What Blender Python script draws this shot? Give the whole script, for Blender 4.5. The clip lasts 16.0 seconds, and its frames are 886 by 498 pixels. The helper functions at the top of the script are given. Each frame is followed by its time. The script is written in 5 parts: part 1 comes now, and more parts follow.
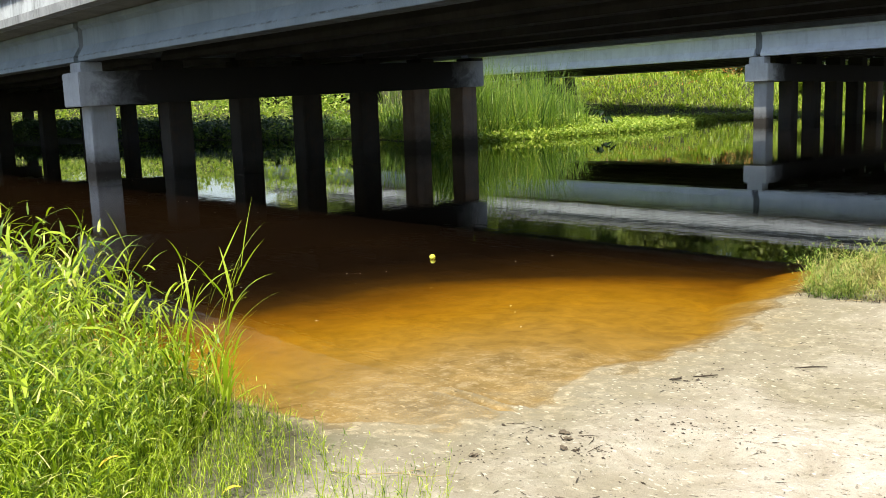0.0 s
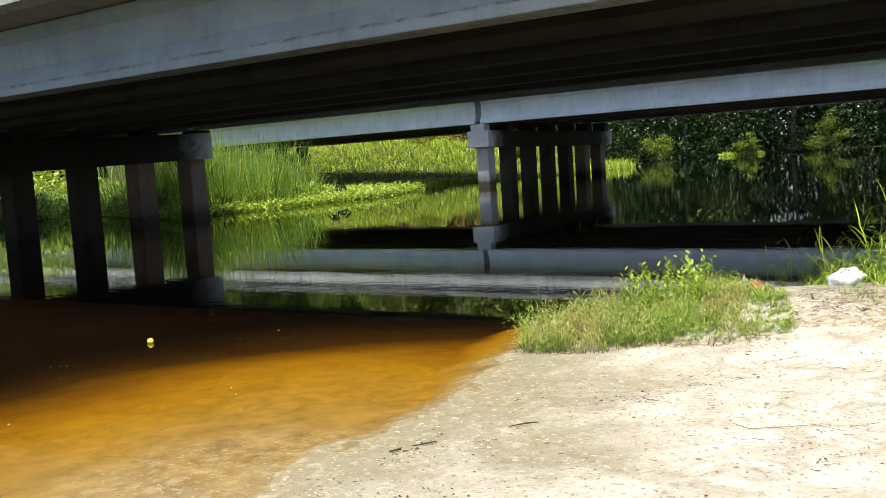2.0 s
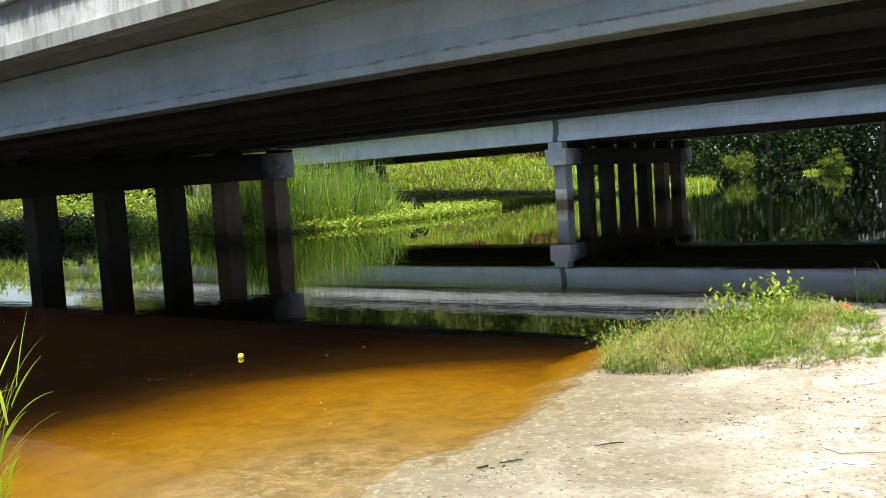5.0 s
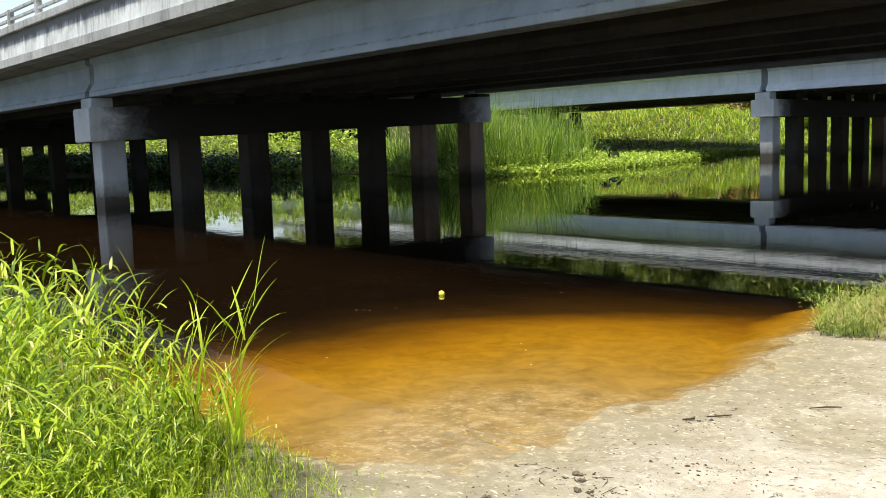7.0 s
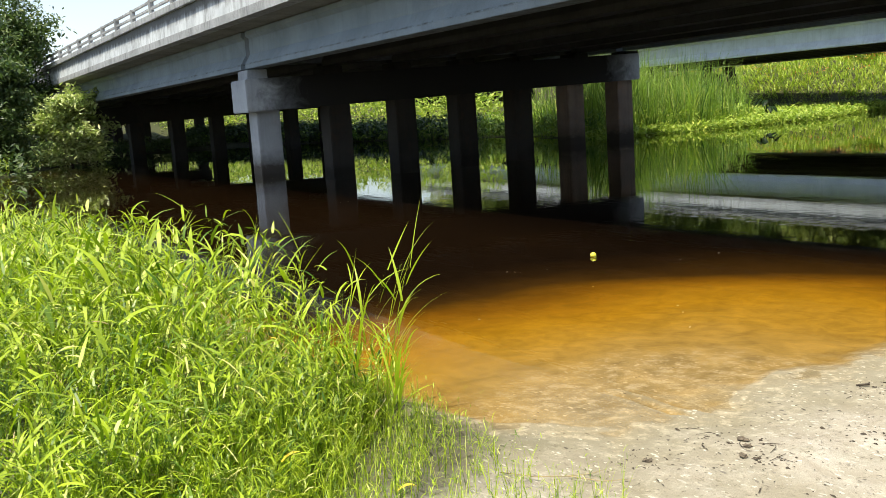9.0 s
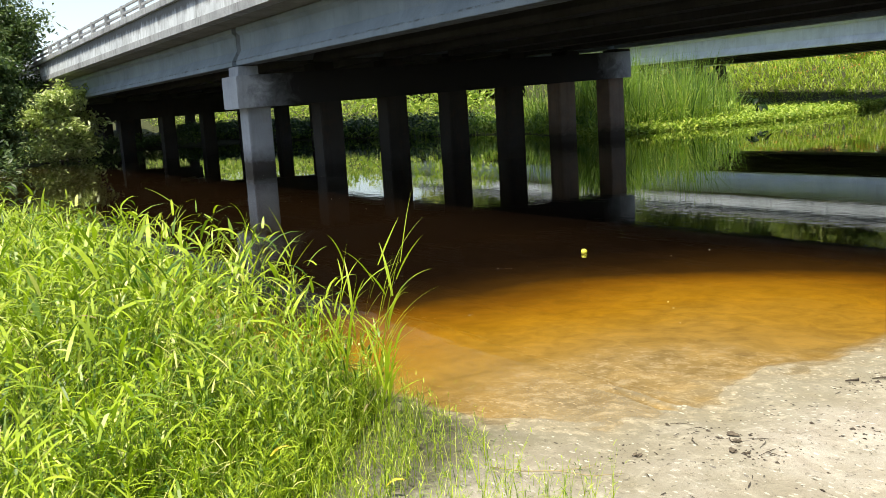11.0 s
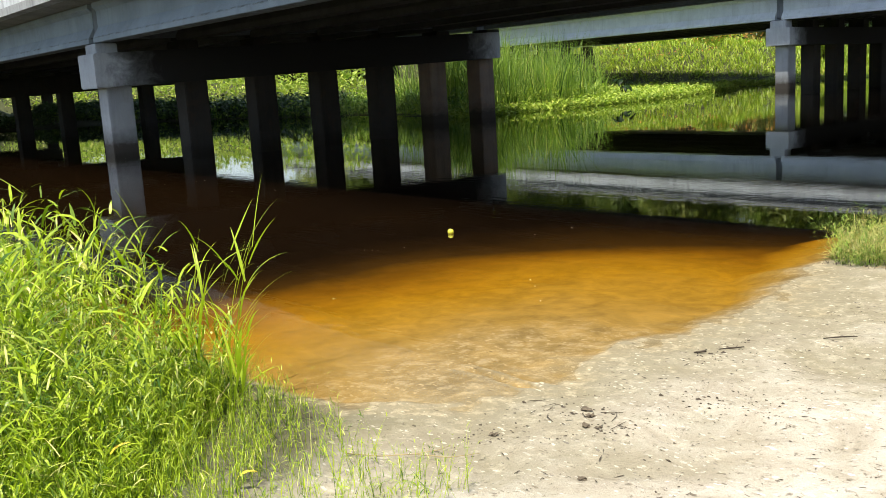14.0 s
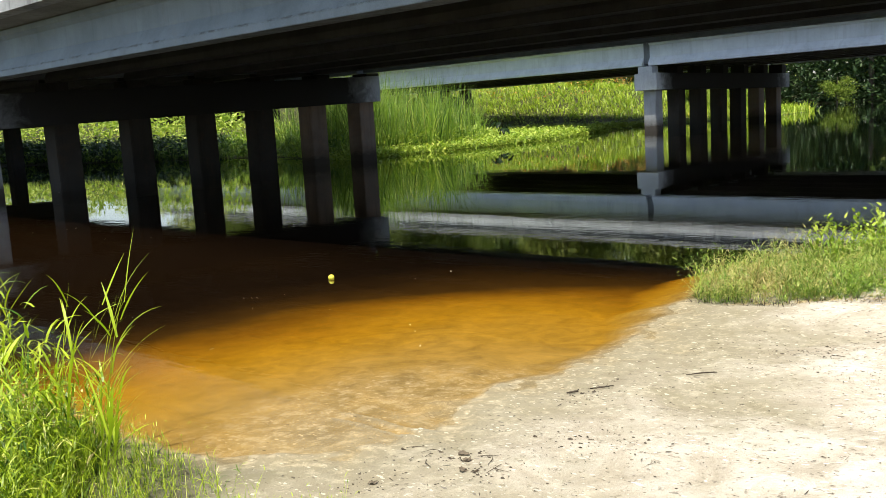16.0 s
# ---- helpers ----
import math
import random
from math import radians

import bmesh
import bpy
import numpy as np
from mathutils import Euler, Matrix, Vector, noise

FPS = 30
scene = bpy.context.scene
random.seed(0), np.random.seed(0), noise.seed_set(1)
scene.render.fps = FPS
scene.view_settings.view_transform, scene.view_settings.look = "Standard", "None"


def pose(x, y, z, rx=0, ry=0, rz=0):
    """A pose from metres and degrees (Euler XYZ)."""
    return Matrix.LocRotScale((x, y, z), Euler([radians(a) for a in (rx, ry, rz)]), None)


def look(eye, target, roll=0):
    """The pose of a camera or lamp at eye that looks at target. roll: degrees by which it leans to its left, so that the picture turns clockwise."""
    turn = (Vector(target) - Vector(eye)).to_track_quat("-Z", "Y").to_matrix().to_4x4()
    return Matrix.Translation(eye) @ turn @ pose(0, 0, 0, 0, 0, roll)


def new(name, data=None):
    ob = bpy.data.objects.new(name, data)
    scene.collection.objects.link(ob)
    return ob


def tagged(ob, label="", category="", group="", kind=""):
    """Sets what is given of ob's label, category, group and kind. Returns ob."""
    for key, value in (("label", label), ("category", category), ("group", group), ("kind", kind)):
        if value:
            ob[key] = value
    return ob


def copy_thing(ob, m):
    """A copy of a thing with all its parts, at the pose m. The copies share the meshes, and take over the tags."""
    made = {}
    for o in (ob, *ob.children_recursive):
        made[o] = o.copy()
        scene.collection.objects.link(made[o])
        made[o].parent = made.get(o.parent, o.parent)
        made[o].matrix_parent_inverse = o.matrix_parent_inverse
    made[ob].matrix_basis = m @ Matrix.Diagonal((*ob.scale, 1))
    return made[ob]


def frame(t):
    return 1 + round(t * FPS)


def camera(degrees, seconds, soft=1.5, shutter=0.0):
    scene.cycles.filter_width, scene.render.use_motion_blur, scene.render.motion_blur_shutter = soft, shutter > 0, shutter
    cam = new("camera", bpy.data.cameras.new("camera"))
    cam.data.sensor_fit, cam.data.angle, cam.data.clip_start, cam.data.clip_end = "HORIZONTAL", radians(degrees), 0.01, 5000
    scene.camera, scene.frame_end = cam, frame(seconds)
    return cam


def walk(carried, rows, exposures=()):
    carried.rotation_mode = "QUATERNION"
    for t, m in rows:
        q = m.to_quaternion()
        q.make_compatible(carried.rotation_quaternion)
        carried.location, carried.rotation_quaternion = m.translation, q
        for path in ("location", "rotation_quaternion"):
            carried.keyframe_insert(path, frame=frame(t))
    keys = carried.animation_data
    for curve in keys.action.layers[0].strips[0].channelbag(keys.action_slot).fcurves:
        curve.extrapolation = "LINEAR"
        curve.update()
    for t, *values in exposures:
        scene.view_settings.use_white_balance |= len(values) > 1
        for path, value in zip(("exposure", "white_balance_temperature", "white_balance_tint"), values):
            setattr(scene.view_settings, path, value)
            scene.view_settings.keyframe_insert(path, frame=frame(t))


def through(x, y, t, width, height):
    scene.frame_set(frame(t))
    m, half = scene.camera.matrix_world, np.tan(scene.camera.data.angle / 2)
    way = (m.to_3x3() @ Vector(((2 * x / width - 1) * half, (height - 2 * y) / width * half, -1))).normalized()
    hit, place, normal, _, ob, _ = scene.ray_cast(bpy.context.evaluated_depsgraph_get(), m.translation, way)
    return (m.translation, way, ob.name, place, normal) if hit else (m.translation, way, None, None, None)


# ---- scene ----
LENS = 50.9
cam = camera(LENS, 16.0, 0.7)
# seconds, eye, heading, pitch and lean in degrees
PATH = [
    (0, (0.002, -0.004, 1.674), 50.17, -8.81, 2.03),
    (0.5, (-0.013, 0.092, 1.668), 46.98, -7.42, 3.33),
    (1, (0.018, 0.133, 1.683), 43.10, -6.28, 3.87),
    (1.5, (0.029, 0.186, 1.674), 38.61, -5.90, 3.39),
    (2, (0.051, 0.256, 1.681), 34.23, -5.40, 3.64),
    (2.5, (0.078, 0.298, 1.694), 31.15, -4.35, 3.09),
    (3, (0.103, 0.347, 1.689), 26.89, -3.55, 2.06),
    (3.5, (0.105, 0.305, 1.703), 26.23, -3.18, 2.29),
    (4, (0.086, 0.225, 1.710), 31.62, -3.75, 1.82),
    (4.2, (0.086, 0.192, 1.721), 33.74, -3.86, 2.54),
    (6.5, (0.011, 0.017, 1.719), 45.89, -5.75, 1.74),
    (7, (-0.020, -0.025, 1.702), 50.49, -6.71, 1.99),
    (7.5, (-0.041, -0.075, 1.693), 55.16, -7.17, 2.29),
    (8, (-0.054, -0.067, 1.704), 58.07, -7.67, 2.59),
    (8.5, (-0.036, -0.080, 1.687), 60.15, -7.96, 3.20),
    (8.7, (-0.062, -0.058, 1.689), 59.65, -8.40, 3.80),
    (10.8, (-0.088, -0.026, 1.665), 59.66, -8.75, 3.82),
    (11, (-0.078, -0.038, 1.670), 59.11, -8.69, 3.63),
    (11.5, (-0.068, -0.038, 1.671), 57.15, -9.24, 4.18),
    (12, (-0.081, -0.010, 1.673), 56.37, -9.04, 4.30),
    (12.5, (-0.047, -0.054, 1.671), 56.06, -9.53, 3.34),
    (13, (-0.046, -0.049, 1.674), 55.86, -9.83, 3.69),
    (13.5, (-0.040, -0.017, 1.665), 54.79, -10.18, 3.60),
    (14, (-0.076, 0.095, 1.658), 51.54, -10.34, 3.48),
    (14.5, (-0.038, 0.087, 1.676), 48.83, -10.04, 3.23),
    (15, (-0.022, 0.108, 1.682), 46.18, -9.58, 2.94),
    (15.5, (0.002, 0.104, 1.691), 44.32, -8.90, 3.12),
    (16, (0.016, 0.075, 1.714), 44.21, -8.27, 3.41),
]


def aim(eye, yaw, pitch, lean):
    y, p = radians(yaw), radians(pitch)
    ahead = Vector((-math.sin(y) * math.cos(p), math.cos(y) * math.cos(p), math.sin(p)))
    return look(eye, Vector(eye) + 2 * ahead, -lean)


walk(cam, [(t, aim(eye, yaw, pitch, lean)) for t, eye, yaw, pitch, lean in PATH], [(0.0, 0.76), (1.5, 0.74), (3.2, 0.62), (4.2, 0.65), (6.5, 0.75), (16.0, 0.77)])

# ---- light: a summer midday sun nearly overhead, bright hazy sky ----
SUN = Vector((0.10, -0.27, 1.0)).normalized()
world = bpy.data.worlds.new("sky")
scene.world = world
world.use_nodes = True
wn = world.node_tree
sky = wn.nodes.new("ShaderNodeTexSky")
sky.sky_type, sky.sun_disc = "NISHITA", False
sky.sun_elevation, sky.sun_rotation = math.asin(SUN.z), math.atan2(SUN.x, SUN.y)
sky.air_density, sky.dust_density, sky.ozone_density = 1.0, 1.2, 1.0
# thin high haze whitens the whole sky
pale = wn.nodes.new("ShaderNodeRGBToBW")
wn.links.new(sky.outputs[0], pale.inputs[0])
haze = wn.nodes.new("ShaderNodeMix")
haze.data_type = "RGBA"
haze.inputs[0].default_value = 0.28
wn.links.new(sky.outputs[0], haze.inputs[6])
wn.links.new(pale.outputs[0], haze.inputs[7])
wn.links.new(haze.outputs[2], wn.nodes["Background"].inputs[0])
wn.nodes["Background"].inputs[1].default_value = 0.15
sun = new("sun", bpy.data.lights.new("sun", "SUN"))
sun.data.energy, sun.data.angle, sun.data.color = 4.2, radians(0.6), (1.0, 0.92, 0.75)
sun.matrix_world = look(SUN * 50, (0, 0, 0))


# ---- materials ----
def material(name, roughness=0.8, metallic=0.0, specular=0.5):
    m = bpy.data.materials.new(name)
    m.use_nodes = True
    b = m.node_tree.nodes["Principled BSDF"]
    b.inputs["Roughness"].default_value, b.inputs["Metallic"].default_value = roughness, metallic
    b.inputs["Specular IOR Level"].default_value = specular
    return m, m.node_tree, b


def node(tree, kind, **values):
    n = tree.nodes.new("ShaderNode" + kind)
    for key, value in values.items():
        n.inputs[key.replace("_", " ")].default_value = value
    return n


def ramp(tree, fac, *stops, smooth=False):
    n = tree.nodes.new("ShaderNodeValToRGB")
    e = n.color_ramp.elements
    if smooth:
        n.color_ramp.interpolation = "EASE"
    while len(e) < len(stops):
        e.new(0.5)
    for el, (p, c) in zip(e, stops):
        el.position, el.color = p, (*c, 1) if len(c) == 3 else c
    tree.links.new(fac, n.inputs[0])
    return n.outputs[0]


def grey(v):
    return (v, v, v)


def mapping(tree, scale=(1, 1, 1), kind="Object"):
    co = tree.nodes.new("ShaderNodeTexCoord")
    mp = tree.nodes.new("ShaderNodeMapping")
    mp.inputs["Scale"].default_value = scale
    tree.links.new(co.outputs[kind], mp.inputs[0])
    return mp.outputs[0]


def noise_tex(tree, co, scale, detail=4.0, rough=0.55, distort=0.0):
    n = node(tree, "TexNoise", Scale=scale, Detail=detail, Roughness=rough, Distortion=distort)
    tree.links.new(co, n.inputs["Vector"])
    return n.outputs["Fac"]


def mix(tree, fac, a, b, how="MIX"):
    n = tree.nodes.new("ShaderNodeMix")
    n.data_type, n.blend_type = "RGBA", how
    for value, sock in ((fac, n.inputs[0]), (a, n.inputs[6]), (b, n.inputs[7])):
        if isinstance(value, (int, float)):
            sock.default_value = value
        elif isinstance(value, tuple):
            sock.default_value = (*value, 1)
        else:
            tree.links.new(value, sock)
    return n.outputs[2]


def math_node(tree, op, a, b=0.0):
    n = tree.nodes.new("ShaderNodeMath")
    n.operation = op
    for value, sock in ((a, n.inputs[0]), (b, n.inputs[1])):
        if isinstance(value, (int, float)):
            sock.default_value = value
        else:
            tree.links.new(value, sock)
    return n.outputs[0]


def bump(tree, b, height, strength=0.3, distance=0.02):
    n = node(tree, "Bump", Strength=strength, Distance=distance)
    tree.links.new(height, n.inputs["Height"])
    tree.links.new(n.outputs[0], b.inputs["Normal"])


def concrete(name, light, dark, streak=0.5, blotch=0.5, warm=(0.30, 0.24, 0.17)):
    """Weathered concrete: broad blotches, rain streaks running down, pores."""
    m, t, b = material(name, 0.85, specular=0.3)
    co = mapping(t)
    broad = noise_tex(t, co, 0.7, 6, 0.6)
    base = ramp(t, broad, (0.3, dark), (0.62, light))
    run = noise_tex(t, mapping(t, (3.2, 3.2, 0.22)), 1.6, 5, 0.65)
    base = mix(t, math_node(t, "MULTIPLY", ramp(t, run, (0.5, grey(0)), (0.74, grey(1))), streak), base, tuple(0.42 * c for c in dark))
    stain = noise_tex(t, co, 2.6, 5, 0.7, 0.6)
    base = mix(t, math_node(t, "MULTIPLY", ramp(t, stain, (0.52, grey(0)), (0.7, grey(1))), blotch), base, warm)
    fine = noise_tex(t, co, 38, 3, 0.7)
    base = mix(t, 0.22, base, ramp(t, fine, (0.3, grey(0.1)), (0.7, grey(0.6))), "OVERLAY")
    t.links.new(base, b.inputs["Base Color"])
    bump(t, b, math_node(t, "ADD", fine, math_node(t, "MULTIPLY", stain, 2.0)), 0.35, 0.012)
    return m


CONCRETE = concrete("pale weathered concrete", (0.44, 0.47, 0.50), (0.32, 0.34, 0.36), 0.35, 0.25, (0.2, 0.18, 0.15))
GIRDER = concrete("girder concrete", (0.29, 0.345, 0.39), (0.21, 0.25, 0.28), 0.22, 0.2, (0.28, 0.27, 0.23))
# the shade below the deck is put into this near-black colour
SOFFIT = concrete("shade-black soffit concrete", (0.062, 0.058, 0.053), (0.036, 0.033, 0.030), 0.3, 0.4, (0.04, 0.035, 0.03))
CAP = concrete("mouldy shade-black cap concrete", (0.44, 0.46, 0.48), (0.33, 0.345, 0.36), 0.25, 0.2, (0.24, 0.22, 0.19))
JOINT = concrete("grey joint filler", (0.17, 0.19, 0.21), (0.10, 0.11, 0.12), 0.5, 0.4, (0.09, 0.08, 0.07))
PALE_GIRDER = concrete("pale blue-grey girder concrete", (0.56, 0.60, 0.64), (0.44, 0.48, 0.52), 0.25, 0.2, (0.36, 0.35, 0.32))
DECK = concrete("stained deck concrete", (0.34, 0.325, 0.28), (0.22, 0.21, 0.18), 0.3, 0.4, (0.12, 0.10, 0.08))
COPING = concrete("grey coping concrete", (0.52, 0.525, 0.52), (0.32, 0.325, 0.32), 0.8, 0.4, (0.14, 0.13, 0.12))
PARAPET = concrete("rain stained parapet concrete", (0.74, 0.765, 0.77), (0.52, 0.54, 0.545), 0.8, 0.3, (0.2, 0.19, 0.17))
# pile colours carry the light: bounce-lit brown, shade-black inner, sky-lit pale outer
PILE = concrete("bounce-lit brown pile concrete", (0.235, 0.185, 0.15), (0.135, 0.105, 0.085), 0.4, 0.5, (0.26, 0.16, 0.10))
SHADED_PILE = concrete("shade-black pile concrete", (0.040, 0.036, 0.031), (0.020, 0.018, 0.015), 0.4, 0.5, (0.06, 0.035, 0.02))
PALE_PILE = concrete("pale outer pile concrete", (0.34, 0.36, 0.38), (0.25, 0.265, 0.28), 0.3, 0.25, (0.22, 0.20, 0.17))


def add_grime_and_shade(m, kind):
    """Rain runs that hang down from a parapet's top, grime caught along a beam's bottom flange, or a cap's painted
    shade with a mouldy edge.
    """
    t = m.node_tree
    b = t.nodes["Principled BSDF"]
    base = b.inputs["Base Color"].links[0].from_socket
    gen = t.nodes.new("ShaderNodeTexCoord").outputs["Generated"]
    sep = t.nodes.new("ShaderNodeSeparateXYZ")
    t.links.new(gen, sep.inputs[0])
    if kind == "tide":
        t.links.new(t.nodes.new("ShaderNodeNewGeometry").outputs["Position"], sep.inputs[0])
        rough = noise_tex(t, mapping(t, (1.0, 1.0, 1.6)), 4.0, 6, 0.7)
        k = math_node(t, "ADD", sep.outputs[2], math_node(t, "MULTIPLY", math_node(t, "SUBTRACT", rough, 0.5), 0.5))
        fac = ramp(t, k, (0.24, grey(0.95)), (0.40, grey(0.6)), (0.85, grey(0)))
        dirt_or_shade = (0.035, 0.028, 0.02)
    elif kind == "mould_shade":
        # shade under the deck, painted black with a mouldy edge, leaves the beam's ends pale
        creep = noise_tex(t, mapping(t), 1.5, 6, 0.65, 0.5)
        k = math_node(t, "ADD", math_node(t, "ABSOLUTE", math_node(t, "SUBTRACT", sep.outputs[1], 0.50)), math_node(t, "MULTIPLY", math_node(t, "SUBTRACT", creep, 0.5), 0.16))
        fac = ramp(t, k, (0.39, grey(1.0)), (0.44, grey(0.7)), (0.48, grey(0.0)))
        dirt_or_shade = (0.020, 0.019, 0.018)
    elif kind == "runs":
        edge = noise_tex(t, mapping(t, (1.0, 1.0, 0.05)), 3.5, 8, 0.75)
        k = math_node(t, "ADD", sep.outputs[2], math_node(t, "MULTIPLY", edge, 1.1))
        fac = ramp(t, math_node(t, "MULTIPLY", k, 0.5), (0.46, grey(0)), (0.62, grey(0.9)))
        dirt_or_shade = (0.09, 0.085, 0.078)
    else:
        speck = noise_tex(t, mapping(t, (1.0, 1.0, 3.0)), 2.2, 9, 0.8)
        a = ramp(t, sep.outputs[2], (0.0, grey(0.6)), (0.02, grey(0)), (0.10, grey(0)), (0.135, grey(1)), (0.165, grey(0)))
        fac = math_node(t, "MULTIPLY", a, ramp(t, speck, (0.46, grey(0)), (0.58, grey(0.9))))
        dirt_or_shade = (0.07, 0.065, 0.055)
    t.links.new(mix(t, fac, base, dirt_or_shade), b.inputs["Base Color"])


add_grime_and_shade(PARAPET, "runs")
add_grime_and_shade(CONCRETE, "tide")
add_grime_and_shade(PILE, "tide")
add_grime_and_shade(PALE_PILE, "tide")
add_grime_and_shade(CAP, "mould_shade")
add_grime_and_shade(GIRDER, "flange")


def leafy(name, low, high, yellow, shine=0.35, through=0.35, straw=None):
    """A leaf surface: colour varies from blade to blade, light comes through."""
    m, t, b = material(name, 0.42, specular=shine)
    geo = t.nodes.new("ShaderNodeNewGeometry")
    col = ramp(t, geo.outputs["Random Per Island"], (0.0, low), (0.6, high), (0.92, high), (1.0, yellow))
    co = mapping(t)
    col = mix(t, 0.35, col, ramp(t, noise_tex(t, co, 1.3, 3), (0.3, grey(0.25)), (0.7, grey(0.75))), "OVERLAY")
    if straw:
        dry = noise_tex(t, co, 1.9, 5, 0.7)
        pick = math_node(t, "ADD", dry, math_node(t, "MULTIPLY", math_node(t, "SUBTRACT", geo.outputs["Random Per Island"], 0.5), 0.22))
        col = mix(t, ramp(t, pick, (0.46, grey(0)), (0.62, grey(0.85))), col, straw)
    t.links.new(col, b.inputs["Base Color"])
    tr = t.nodes.new("ShaderNodeBsdfTranslucent")
    t.links.new(mix(t, 0.5, col, (0.35, 0.5, 0.05), "OVERLAY"), tr.inputs[0])
    mx = t.nodes.new("ShaderNodeMixShader")
    mx.inputs[0].default_value = through
    t.links.new(b.outputs[0], mx.inputs[1])
    t.links.new(tr.outputs[0], mx.inputs[2])
    t.links.new(mx.outputs[0], t.nodes["Material Output"].inputs[0])
    return m


BANK_LEAF = leafy("bank grass leaf", (0.05, 0.13, 0.006), (0.39, 0.50, 0.022), (0.88, 0.82, 0.32), 0.45, 0.30)
RIGHT_LEAF = leafy("path grass leaf", (0.08, 0.18, 0.015), (0.38, 0.50, 0.06), (0.82, 0.80, 0.42), 0.6, 0.28)
TURF = leafy("short turf blade", (0.10, 0.20, 0.03), (0.36, 0.50, 0.085), (0.78, 0.66, 0.34), 0.3, 0.3, (0.52, 0.41, 0.19))
REED = leafy("cattail reed", (0.05, 0.13, 0.025), (0.30, 0.42, 0.07), (0.66, 0.62, 0.2))
MAT_LEAF = leafy("floating leaf", (0.17, 0.29, 0.035), (0.43, 0.52, 0.08), (0.68, 0.66, 0.18))
FIELD = leafy("meadow blade", (0.18, 0.30, 0.03), (0.42, 0.52, 0.055), (0.64, 0.56, 0.1))
BUSH_LEAF = leafy("shrub leaf", (0.20, 0.28, 0.07), (0.60, 0.66, 0.28), (0.90, 0.90, 0.62), 0.6, 0.35)
# this leaf colour is darkened to hold the shade among the bank trees
BANK_TREE_LEAF = leafy("shaded bank tree leaf", (0.035, 0.07, 0.02), (0.11, 0.16, 0.045), (0.36, 0.40, 0.15), 0.4, 0.25)
# undergrowth leaf holds shade in its colour; the canopy leaf is a sunlit copy
WOOD_LEAF = leafy("shade-dark undergrowth leaf", (0.02, 0.05, 0.015), (0.05, 0.09, 0.03), (0.10, 0.14, 0.05), 0.3, 0.25)
SHORE_SHRUB = leafy("shore shrub leaf", (0.08, 0.13, 0.02), (0.21, 0.28, 0.045), (0.38, 0.40, 0.10), 0.2, 0.3)
CANOPY = leafy("sunlit canopy leaf", (0.07, 0.12, 0.025), (0.26, 0.32, 0.08), (0.46, 0.46, 0.16), 0.3, 0.25)
WOOD_LEAF_LIGHT = leafy("sunlit tall tree leaf", (0.2, 0.24, 0.06), (0.4, 0.43, 0.12), (0.58, 0.56, 0.2), 0.3, 0.3)
FLOWER = leafy("orange wild flower", (0.78, 0.30, 0.08), (0.80, 0.36, 0.12), (0.80, 0.52, 0.10))
DARK_LEAF = leafy("taro leaf", (0.006, 0.014, 0.005), (0.012, 0.026, 0.008), (0.02, 0.04, 0.012), 0.05, 0.03)
DRY = leafy("dry straw", (0.30, 0.22, 0.10), (0.45, 0.35, 0.18), (0.5, 0.4, 0.2), 0.2, 0.1)


def plain(name, colour, roughness=0.6, vary=0.25, scale=9.0):
    m, t, b = material(name, roughness)
    n = noise_tex(t, mapping(t), scale, 5, 0.6)
    t.links.new(ramp(t, n, (0.3, tuple(c * (1 - vary) for c in colour)), (0.7, tuple(min(1, c * (1 + vary)) for c in colour))), b.inputs["Base Color"])
    bump(t, b, n, 0.25, 0.01)
    return m


BARK = plain("bark", (0.10, 0.08, 0.06), 0.9, 0.4)
DARK_WOOD = plain("wet dark wood", (0.06, 0.045, 0.03), 0.8, 0.4, 30)
MUD = plain("drying mud", (0.12, 0.095, 0.065), 0.95, 0.5, 60)
BALL = plain("yellow ball skin", (0.75, 0.72, 0.06), 0.5, 0.08, 20)
BAG = plain("white plastic bag", (0.72, 0.74, 0.74), 0.35, 0.06, 6)
BLACK = plain("black plastic", (0.02, 0.02, 0.022), 0.4, 0.2)
RED = plain("faded red plastic", (0.45, 0.09, 0.07), 0.5, 0.2)
PET = plain("clear blue bottle", (0.45, 0.55, 0.62), 0.15, 0.1)


